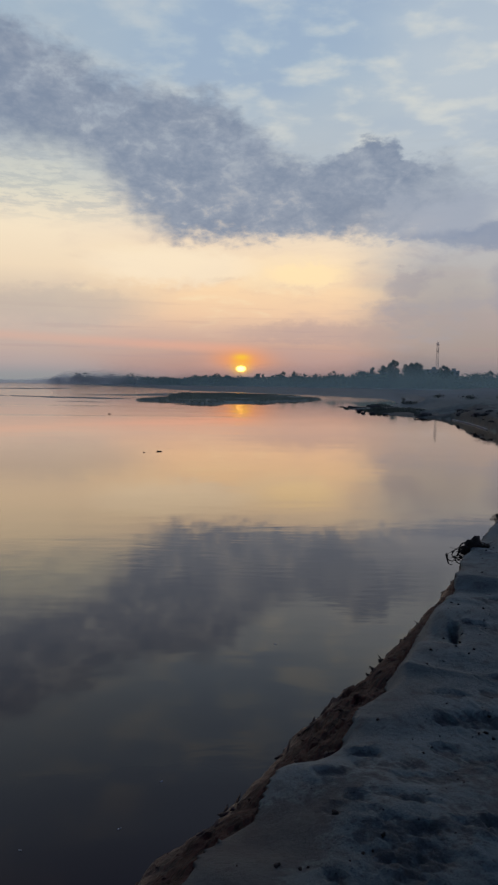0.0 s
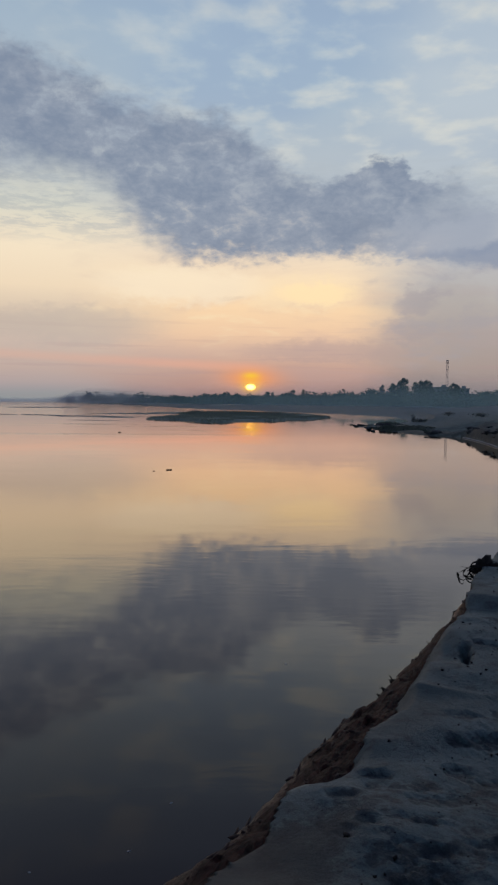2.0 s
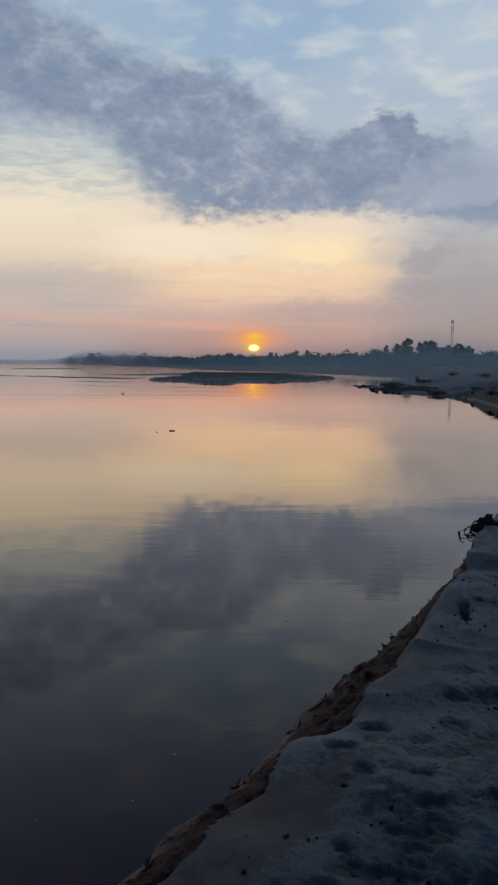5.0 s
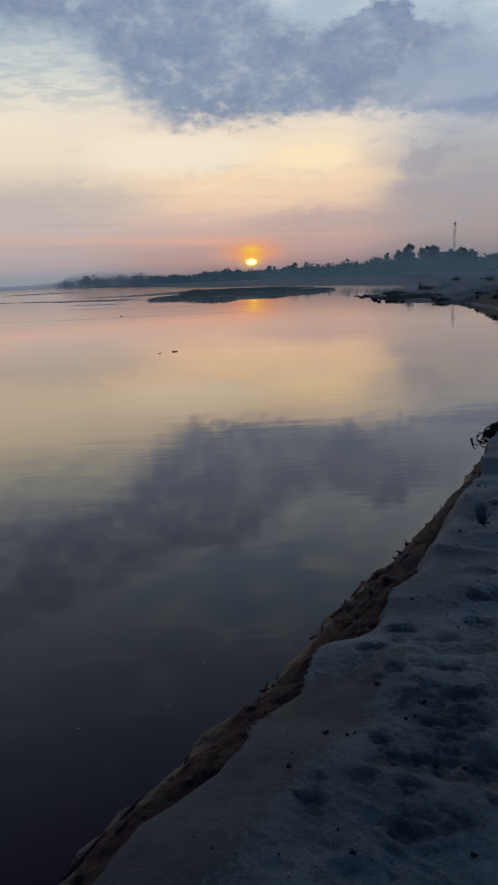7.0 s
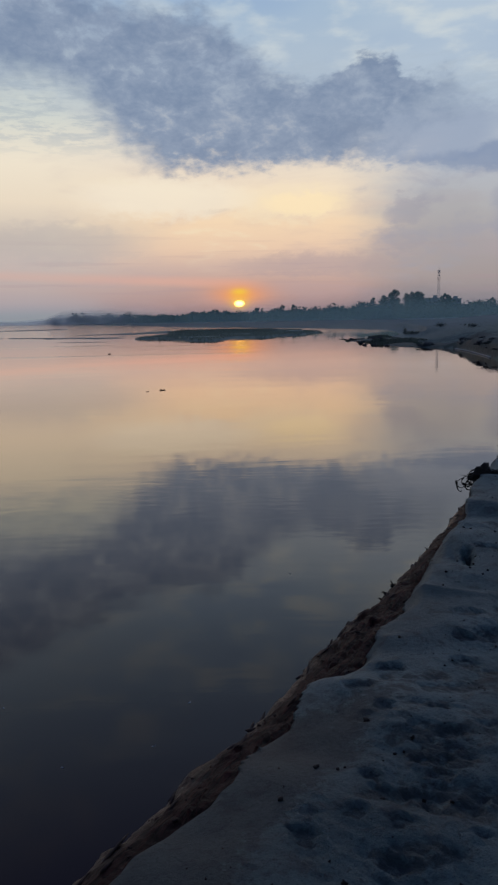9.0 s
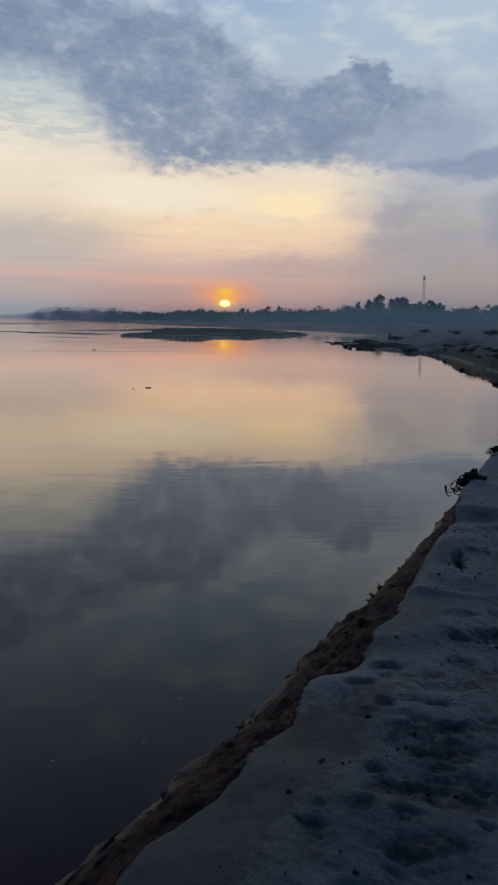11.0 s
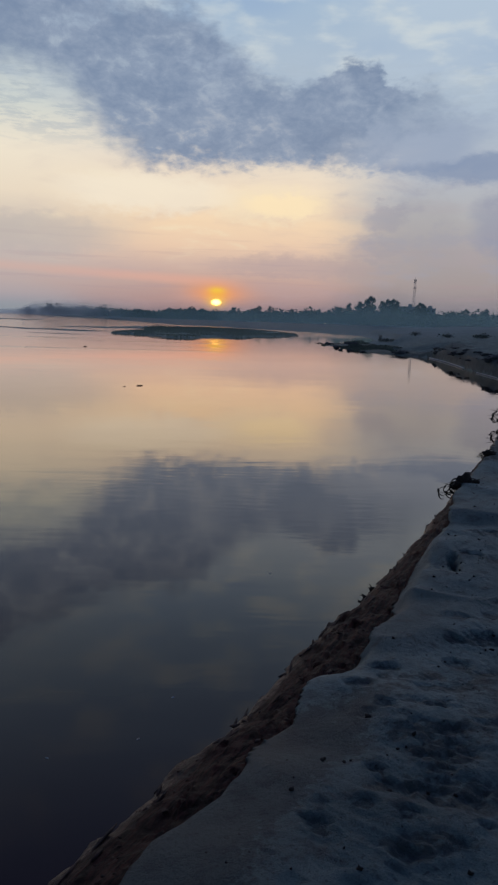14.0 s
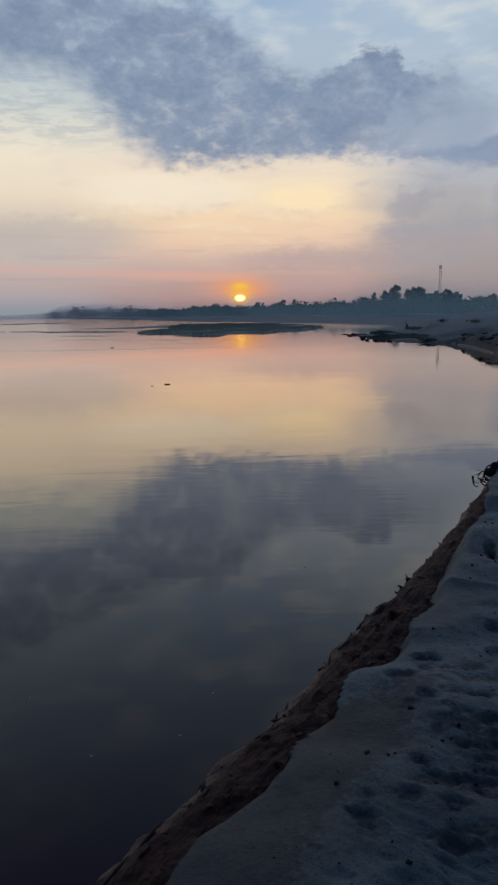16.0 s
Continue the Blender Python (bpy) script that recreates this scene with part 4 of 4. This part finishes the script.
def mist_material(name, tint, through):
    """Thin evening mist: mostly clear, thickest over the water, drifting in uneven banks."""
    m, n = material(name)
    p = n.add("ShaderNodeNewGeometry").outputs["Position"]
    dens = n.add("ShaderNodeAttribute", attribute_name="veil").outputs["Fac"]
    drift = n.noise(n.scaled(p, (0.004, 0.004, 0.03)), 1.0, 4, 0.55)
    a = n.math("MULTIPLY", dens, n.step(drift, 0.25, 0.75, 0.7, 1.25), clamp=True)
    clear = n.add("ShaderNodeBsdfTransparent")
    white = n.add("ShaderNodeBsdfDiffuse")
    n.put(white.inputs["Color"], tint)
    glow = n.add("ShaderNodeBsdfTranslucent")
    n.put(glow.inputs["Color"], tint)
    body = n.add("ShaderNodeMixShader")
    body.inputs[0].default_value = through
    n.put(body.inputs[1], white.outputs[0])
    n.put(body.inputs[2], glow.outputs[0])
    mx = n.add("ShaderNodeMixShader")
    n.put(mx.inputs[0], a)
    n.put(mx.inputs[1], clear.outputs[0])
    n.put(mx.inputs[2], body.outputs[0])
    out = n.add("ShaderNodeOutputMaterial")
    n.put(out.inputs[0], mx.outputs[0])
    return m


MIST = mist_material("evening_mist", (0.70, 0.95, 0.88), 0.80)
VALLEY_MIST = mist_material("valley_mist", (0.68, 0.94, 0.87), 0.95)
BRIGHT_MIST = mist_material("sunlit_mist", (0.95, 0.95, 0.95), 0.95)


def mist(share, dense, mat, rise, west_share, east_share, lean=0.0):
    """A curved bank of mist in front of the far woods, at a share of their distance; it thins above the tree tops."""
    azs = np.arange(-40, 40.1, 0.5)
    hs = np.array([0, 0.12, 0.25, 0.4, 0.55, 0.7, 0.85, 1.0])
    verts, dens = [], []
    for h in hs:
        for a in azs:
            dist = woods_front(float(a)) * share
            z = h * dist * math.tan(radians(0.35 + rise * max(0.0, woods_height(float(a)))))
            x, y = polar(float(a), dist - lean * z)
            verts.append((x, y, 0.02 + z))
            west = float(smooth01(np.array((-a - 5) / 9)))
            dens.append(dense * (east_share + (west_share - east_share) * west) * float(1 - smooth01(np.array((h - 0.45) / 0.55))))
    na = len(azs)
    faces = [(r * na + c, r * na + c + 1, (r + 1) * na + c + 1, (r + 1) * na + c) for r in range(len(hs) - 1) for c in range(na - 1)]
    ob = mesh_object("mist", verts, faces, mat, smooth=True)
    ob.data.attributes.new("veil", "FLOAT", "POINT").data.foreach_set("value", dens)
    tagged(ob, "thin evening mist hanging over the far river", "mist", kind="structure")


def island_veil(dist, az0, az1, top, dense):
    """A thin added veil, low over the water, that lifts the dark tone of the marshy island."""
    azs, hs = np.linspace(az0, az1, 40), np.linspace(0, 1, 6)
    verts, dens = [], []
    for h in hs:
        for a in azs:
            x, y = polar(float(a), dist)
            verts.append((x, y, 0.02 + h * top))
            ends = smooth01(np.array(min(a - az0, az1 - a) / 4.0))
            dens.append(dense * float(ends) * float(1 - smooth01(np.array((h - 0.3) / 0.7))))
    na = len(azs)
    faces = [(r * na + c, r * na + c + 1, (r + 1) * na + c + 1, (r + 1) * na + c) for r in range(len(hs) - 1) for c in range(na - 1)]
    ob = mesh_object("mist", verts, faces, MIST, smooth=True)
    ob.data.attributes.new("veil", "FLOAT", "POINT").data.foreach_set("value", dens)
    tagged(ob, "added thin veil that lightens the marshy island", "mist", kind="structure")


# added only to lighten the island's dark tone
island_veil(91, -16, 13, 2.4, 0.17)
mist(0.84, 0.20, MIST, 1.4, 0.5, 1.0)
mist(0.74, 0.12, MIST, 1.3, 0.5, 1.0)
mist(0.79, 0.70, BRIGHT_MIST, 1.4, 1.0, 0.0, 1.6)
mist(0.70, 0.25, VALLEY_MIST, 2.4, 0.0, 1.0, 1.6)


# driftwood caught at the foot of the bank
def driftwood(place, size, seed, label):
    rnd = random.Random(seed)
    top = empty("driftwood", place, label, "driftwood", "driftwood along the water's edge")
    bm = bmesh.new()
    lump(bm, (0.08 * size, 0.05 * size, 0.16 * size), (0.30 * size, 0.2 * size, 0.22 * size), rnd, 0.9, 3)
    lump(bm, (0.42 * size, 0.12 * size, 0.14 * size), (0.26 * size, 0.2 * size, 0.15 * size), rnd, 0.6, 3)
    part("root_mass", bm, WOOD, top)
    for k in range(34):
        u = rnd.uniform(-0.60, 0.45)
        c = Vector((u, rnd.uniform(-0.15, 0.15), 0.12 + 0.26 * u + rnd.uniform(-0.08, 0.08))) * size
        ra, rb = rnd.uniform(0.08, 0.24) * size, rnd.uniform(0.09, 0.27) * size
        a0, sweep, tilt = rnd.uniform(0, 6.28), rnd.uniform(1.0, 2.5), rnd.uniform(-0.6, 0.6)
        pts = []
        for q in range(8):
            a = a0 + sweep * q / 7
            pts.append(c + Vector((math.cos(a) * ra, math.sin(a) * tilt * ra, math.sin(a) * rb)))
        bm = bmesh.new()
        w = rnd.uniform(0.012, 0.032) * size
        tube(bm, pts, [w * (1.1 - 0.1 * q) for q in range(8)], 7, 0.3, rnd)
        part("root", bm, WOOD, top)
    for ex, ey, ez in ((-0.78, -0.05, 0.02), (-0.70, 0.0, -0.10), (-0.45, 0.0, 0.16), (0.30, 0.0, 0.36), (0.75, 0.1, 0.40), (-0.66, 0.05, 0.22), (-0.62, -0.1, -0.22), (-0.30, 0.0, 0.38)):
        e = Vector((ex, ey, ez)) * size
        st = Vector((rnd.uniform(-0.2, 0.2), 0, rnd.uniform(0.05, 0.25))) * size
        mid = st.lerp(e, 0.5) + Vector((rnd.uniform(-1, 1), 0, rnd.uniform(-1, 1))) * 0.08 * size
        bm = bmesh.new()
        tube(bm, [st, mid, e], [0.022 * size, 0.016 * size, 0.004 * size], 6, 0.25, rnd)
        part("branch", bm, WOOD, top)
    return top


driftwood((2.15, 6.45, 1.17), 0.31, 3, "dark tangle of driftwood roots caught at the bank")
driftwood((3.0, 8.0, 1.22), 0.18, 8, "dark tangle of driftwood roots caught at the bank")
driftwood((7.9, 18.9, 0.3), 0.8, 12, "dark tangle of driftwood roots caught at the bank")


def floating_log(x, y, length, height, seed):
    rnd = random.Random(seed)
    top = empty("floating_wood", (x, y, 0), "small dark piece of wood floating on the river", "driftwood", "floating wood")
    bm = bmesh.new()
    n = 7
    tube(bm, [((k / (n - 1) - 0.5) * length, rnd.uniform(-0.02, 0.02), height * 0.35 + height * 0.25 * math.sin(k * 1.3)) for k in range(n)],
         [height * (0.25 + 0.4 * math.sin(math.pi * (k + 0.6) / n)) for k in range(n)], 8, 0.3, rnd)
    part("log", bm, WOOD, top)
    bm = bmesh.new()
    tube(bm, [(length * 0.1, 0, height * 0.5), (length * 0.2, 0.02, height * 1.1), (length * 0.26, 0.02, height * 1.3)], [height * 0.18, height * 0.12, height * 0.05], 6, 0.2, rnd)
    part("stub", bm, WOOD, top)


floating_log(-3.44, 28.1, 0.24, 0.034, 2)
floating_log(-3.98, 27.6, 0.10, 0.016, 4)
floating_log(-12.0, 62.0, 0.30, 0.05, 6)


# twigs that stick out over the water from the muddy foot of the bank
def twig_clump(x, y, z, size, seed):
    rnd = random.Random(seed)
    top = empty("twig_clump", (x, y, z), "small dark clump of twigs at the muddy waterline", "twigs", "twigs along the waterline")
    bm = bmesh.new()
    lump(bm, (0, 0, 0), (size * 0.5, size * 0.45, size * 0.4), rnd, 0.6, 2)
    part("clod", bm, CLOD, top)
    for k in range(4):
        bm = bmesh.new()
        a = rnd.uniform(1.8, 3.6)
        e = Vector((math.cos(a), math.sin(a) * 0.6, rnd.uniform(0.1, 0.9))) * size * rnd.uniform(0.8, 1.5)
        tube(bm, [(0, 0, 0), e * 0.55 + Vector((0, 0, 0.15 * size)), e], [0.12 * size, 0.09 * size, 0.04 * size], 5, 0.2, rnd)
        part("twig", bm, WOOD, top)


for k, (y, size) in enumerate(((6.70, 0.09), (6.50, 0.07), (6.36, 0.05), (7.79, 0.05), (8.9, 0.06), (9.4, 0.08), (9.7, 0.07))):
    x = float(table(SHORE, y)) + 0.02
    twig_clump(x, y, 0.03, size * 0.55, 40 + k)


def mud_crumbs():
    """Broken crumbs and small slabs of mud on the face of the bank and along the waterline."""
    rnd = np.random.RandomState(17)
    bm = bmesh.new()
    bmesh.ops.create_icosphere(bm, subdivisions=1, radius=1.0)
    base = np.array([v.co[:] for v in bm.verts])
    tris = np.array([[v.index for v in f.verts] for f in bm.faces])
    bm.free()
    n = 1500
    y = rnd.uniform(1.2, 11, n)
    u = np.where(rnd.rand(n) < 0.05, rnd.uniform(0.0, 0.06, n), rnd.uniform(0.0, 0.97, n))
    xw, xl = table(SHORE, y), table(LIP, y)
    x = xw + (xl - xw) * u
    z = terrain(x, y)[0]
    size = rnd.gamma(1.6, 0.0030, n) + 0.002
    verts, faces = [], []
    for k in range(n):
        if z[k] < -0.03 or u[k] < 0.07:
            continue
        a = rnd.uniform(0, 6.28)
        c, sn = math.cos(a), math.sin(a)
        q = base * (1 + rnd.uniform(-0.35, 0.35, (len(base), 1))) * (size[k] * np.array([rnd.uniform(0.9, 2.4), 1.0, rnd.uniform(0.35, 0.7)]))
        q = np.stack([q[:, 0] * c - q[:, 1] * sn, q[:, 0] * sn + q[:, 1] * c, q[:, 2]], 1) + np.array([x[k], y[k], max(z[k], 0.0) + size[k] * 0.15])
        faces += [tuple(f) for f in (tris + len(verts)).tolist()]
        verts += q.tolist()
    # thin slivers of cracked mud that lie along the water's edge
    for _ in range(70):
        yy = rnd.uniform(2.6, 9.5)
        uu = abs(rnd.normal(0.0, 0.16))
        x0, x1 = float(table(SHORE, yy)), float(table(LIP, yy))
        xx = x0 + (x1 - x0) * uu
        zz = max(float(terrain(np.array([xx]), np.array([yy]))[0][0]), 0.0)
        a = math.atan2(0.84, 0.54) + rnd.normal(0.10, 0.16)
        c, sn = math.cos(a), math.sin(a)
        q = base * (1 + rnd.uniform(-0.3, 0.3, (len(base), 1))) * np.array([rnd.uniform(0.05, 0.14), rnd.uniform(0.008, 0.016), rnd.uniform(0.004, 0.009)])
        q = np.stack([q[:, 0] * c - q[:, 1] * sn, q[:, 0] * sn + q[:, 1] * c, q[:, 2]], 1) + np.array([xx, yy, zz + 0.006])
        faces += [tuple(f) for f in (tris + len(verts)).tolist()]
        verts += q.tolist()
    ob = mesh_object("mud_crumbs", verts, faces, MUD, smooth=True)
    tagged(ob, "crumbled brown mud strewn down the bank face", "mud", kind="stuff")


mud_crumbs()


# clods and crumbs of mud lying on the sand
def clods():
    rnd = random.Random(11)
    shapes = []
    for s in range(5):
        bm = bmesh.new()
        lump(bm, (0, 0, 0), (1, rnd.uniform(0.6, 0.9), rnd.uniform(0.5, 0.8)), rnd, 0.5, 2)
        me = bpy.data.meshes.new("clod")
        bm.to_mesh(me)
        bm.free()
        me.shade_smooth()
        me.materials.append(CLOD)
        shapes.append(me)
    spots = [(0.31, 2.21, 0.013), (1.06, 2.92, 0.011), (0.60, 2.98, 0.009), (0.10, 1.95, 0.009), (0.17, 1.93, 0.008)]
    for _ in range(230):
        y = rnd.uniform(1.3, 7.0)
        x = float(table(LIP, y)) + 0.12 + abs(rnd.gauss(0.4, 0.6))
        spots.append((x, y, rnd.choice((0.003, 0.004, 0.004, 0.005, 0.007, 0.009))))
    zs = terrain(np.array([s[0] for s in spots]), np.array([s[1] for s in spots]))[0]
    for (x, y, s), z in zip(spots, zs):
        ob = new("clod", rnd.choice(shapes))
        ob.location = (x, y, float(z) + s * 0.25)
        ob.scale = (s, s, s)
        ob.rotation_euler = (0, 0, rnd.uniform(0, 6.28))
        tagged(ob, "small dark crumb of mud on the sand", "clod", "mud crumbs on the sand")


clods()


# dark lumps of fallen clay and tufts along the farther bank
def bank_lumps():
    rnd = random.Random(21)
    for _ in range(64):
        y = rnd.uniform(25, 64)
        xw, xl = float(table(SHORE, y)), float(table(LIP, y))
        u = rnd.uniform(0.15, 1.4)
        x = xw + (xl - xw) * u
        s = rnd.choice((0.05, 0.07, 0.09, 0.12, 0.16, 0.24)) * rnd.uniform(0.8, 1.2) * (0.6 + y / 60)
        bm = bmesh.new()
        lump(bm, (0, 0, 0), (s * rnd.uniform(1.0, 1.9), s, s * rnd.uniform(0.40, 0.65)), rnd, 0.7, 3)
        me = bpy.data.meshes.new("clay_lump")
        bm.to_mesh(me)
        bm.free()
        me.shade_smooth()
        me.materials.append(ROCKY)
        ob = new("clay_lump", me)
        ob.location = (x, y, ground_z(x, y) - s * 0.08)
        tagged(ob, "dark lump of clay fallen from the bank", "clay lump", "fallen clay along the bank")
    for _ in range(90):
        y = rnd.uniform(8.6, 22)
        x = float(table(LIP, y)) + rnd.uniform(-0.04, 0.60)
        s = rnd.uniform(0.03, 0.11) * (0.7 + y / 30)
        bm = bmesh.new()
        lump(bm, (0, 0, 0), (s * rnd.uniform(0.9, 1.5), s, s * rnd.uniform(0.6, 0.9)), rnd, 0.5, 2)
        me = bpy.data.meshes.new("soil_clod")
        bm.to_mesh(me)
        bm.free()
        me.shade_smooth()
        me.materials.append(ROCKY)
        ob = new("soil_clod", me)
        ob.location = (x, y, ground_z(x, y) + s * 0.1)
        tagged(ob, "dark clod of soil at the broken edge", "clod", "soil clods along the edge")
    for k, (x, y) in enumerate(((12.9, 80), (12.9, 78), (12.2, 74), (12.0, 70), (12.6, 68.5), (13.6, 66.8))):
        s = rnd.uniform(0.10, 0.24)
        bm = bmesh.new()
        lump(bm, (0, 0, 0), (s * 1.5, s, s * 0.7), rnd, 0.55, 2)
        me = bpy.data.meshes.new("boulder")
        bm.to_mesh(me)
        bm.free()
        me.shade_smooth()
        me.materials.append(ROCKY)
        ob = new("boulder", me)
        ob.location = (x, y, max(0.0, ground_z(x, y)) + 0.05)
        tagged(ob, "dark wet boulder at the tip of the spit", "boulder", "boulders on the spit")


bank_lumps()


def shrub(x, y, w, h, seed, label="low dark shrub on the open sand"):
    rnd = random.Random(seed)
    z = ground_z(x, y)
    top = empty("shrub", (x, y, z), label, "shrub", "shrubs on the bank")
    bm = bmesh.new()
    for k in range(5):
        a = rnd.uniform(0, 6.28)
        tube(bm, [(0, 0, -0.05), (math.cos(a) * w * 0.2, math.sin(a) * w * 0.2, h * 0.5), (math.cos(a) * w * 0.4, math.sin(a) * w * 0.4, h * 0.9)], [0.03, 0.02, 0.01], 5)
    part("stems", bm, BARK, top)

    def place():
        return Vector((rnd.gauss(0, w * 0.3), rnd.gauss(0, w * 0.3), abs(rnd.gauss(h * 0.5, h * 0.25))))
    v, f = leaf_cloud(160, place, max(0.06, w * 0.07), rnd)
    mesh_object("foliage", v, f, GRASS, top)


for k, (az, d, w, h) in enumerate(((13.4, 101, 1.7, 0.55), (15.6, 103, 1.3, 0.5), (18.0, 90, 1.3, 0.5), (12.9, 108, 0.5, 0.9), (20.6, 84, 1.6, 0.5))):
    x, y = polar(az, d)
    shrub(x, y, w, h, 60 + k)


def grass():
    """Marsh grass on the island and the spit."""
    rnd = random.Random(31)
    verts, faces = [], []
    spots = []
    for _ in range(42000):
        k = rnd.random()
        if k < 0.55:
            x = rnd.uniform(-18, 15)
            y = rnd.uniform(94, 204)
        else:
            y = rnd.uniform(61, 92)
            x = float(table(SHORE, y)) + abs(rnd.gauss(0, 2.4)) + 0.02
        spots.append((x, y))
    xs, ys = np.array([s[0] for s in spots]), np.array([s[1] for s in spots])
    zs, _, green, _ = terrain(xs, ys)
    patch = fbm(xs, ys, 0.12, 3, 77)
    for x, y, z, g, p in zip(xs, ys, zs, green, patch):
        if z < 0.015 or g < 0.4 or p < -0.20:
            continue
        h = rnd.uniform(0.03, 0.12) * (0.6 + y / 300)
        if z < 0.16 and p > -0.02 and rnd.random() < 0.30:
            h *= rnd.uniform(2.0, 4.5)
        w = 0.10 + y * 0.0009
        a = rnd.uniform(0, 3.14)
        c, s = math.cos(a) * w, math.sin(a) * w
        lean = rnd.uniform(-0.3, 0.3) * h
        k = len(verts)
        verts += [(x - c, y - s, z - 0.02), (x + c, y + s, z - 0.02), (x + c * 0.4 + lean, y + s * 0.4, z + h), (x - c * 0.3 + lean, y - s * 0.3, z + h * 0.85)]
        faces.append((k, k + 1, k + 2, k + 3))
    return tagged(mesh_object("marsh_grass", verts, faces, GRASS), "dark green marsh grass on the low river flats", "grass", kind="stuff")


grass()


# the bright wet line along the water's edge, built as a pale tube
def rope(points, radius, seed):
    rnd = random.Random(seed)
    pts = []
    for (x0, y0), (x1, y1) in zip(points, points[1:]):
        for k in range(6):
            t = k / 6
            x, y = x0 + (x1 - x0) * t, y0 + (y1 - y0) * t + rnd.uniform(-0.03, 0.03)
            pts.append((x, y, max(0.02, ground_z(x, y)) + radius * 0.8))
    for _ in range(3):
        pts = [(p[0], p[1], max(p[2], (a[2] + p[2] + b[2]) / 3)) for a, p, b in zip(pts[:1] + pts[:-1], pts, pts[1:] + pts[-1:])]
    bm = bmesh.new()
    tube(bm, pts, [radius] * len(pts), 6, 0.1, rnd)
    me = bpy.data.meshes.new("rope")
    bm.to_mesh(me)
    bm.free()
    me.shade_smooth()
    me.materials.append(PALE)
    tagged(new("rope", me), "bright wet line at the water's edge, built as a pale tube", "rope", "ropes along the bank")


rope([(17.3, 57.6), (17.15, 55), (16.85, 51.9), (16.2, 47.5), (15.5, 43.8)], 0.035, 1)
rope([(15.2, 41.0), (15.0, 38.8), (14.85, 37.2), (14.45, 35.4), (13.8, 33.1), (12.95, 30.5), (12.4, 29.0)], 0.025, 2)


def foam():
    rnd = random.Random(9)
    for x, y, s, long in ((-0.55, 4.62, 0.010, 1), (-0.75, 4.1, 0.009, 1), (-1.3, 3.9, 0.008, 1), (0.35, 7.2, 0.012, 1), (-1.9, 4.6, 0.008, 1)):
        bm = bmesh.new()
        for _ in range(5):
            lump(bm, (rnd.uniform(-1, 1) * s * long, rnd.uniform(-1, 1) * s, 0.001), (s * 0.6 * long ** 0.5, s * 0.5, s * 0.25), rnd, 0.3, 1)
        me = bpy.data.meshes.new("foam_fleck")
        bm.to_mesh(me)
        bm.free()
        me.shade_smooth()
        me.materials.append(FOAM)
        ob = new("foam_fleck", me)
        ob.location = (x, y, 0.0)
        tagged(ob, "tiny pale fleck of foam on the dark water", "foam", "foam flecks")



foam()



# a trail of small dark stones in the shallows off the tip of the spit
def shallows_stones():
    rnd = random.Random(77)
    for k in range(26):
        u = rnd.random()
        x, y = 12.2 + 4.2 * u, 89.5 - 5.0 * u + rnd.uniform(-1.6, 1.6)
        size = rnd.uniform(0.10, 0.26) * (0.6 + 0.6 * u)
        bm = bmesh.new()
        lump(bm, (0, 0, 0), (size * rnd.uniform(1.0, 1.8), size, size * rnd.uniform(0.5, 0.9)), rnd, 0.5, 2)
        me = bpy.data.meshes.new("stone")
        bm.to_mesh(me)
        bm.free()
        me.shade_smooth()
        me.materials.append(ROCKY)
        ob = new("stone", me)
        ob.location = (x, y, max(0.0, ground_z(x, y)) + size * 0.2)
        tagged(ob, "small dark wet stone in the shallows off the spit", "stone", "stones off the spit")


shallows_stones()
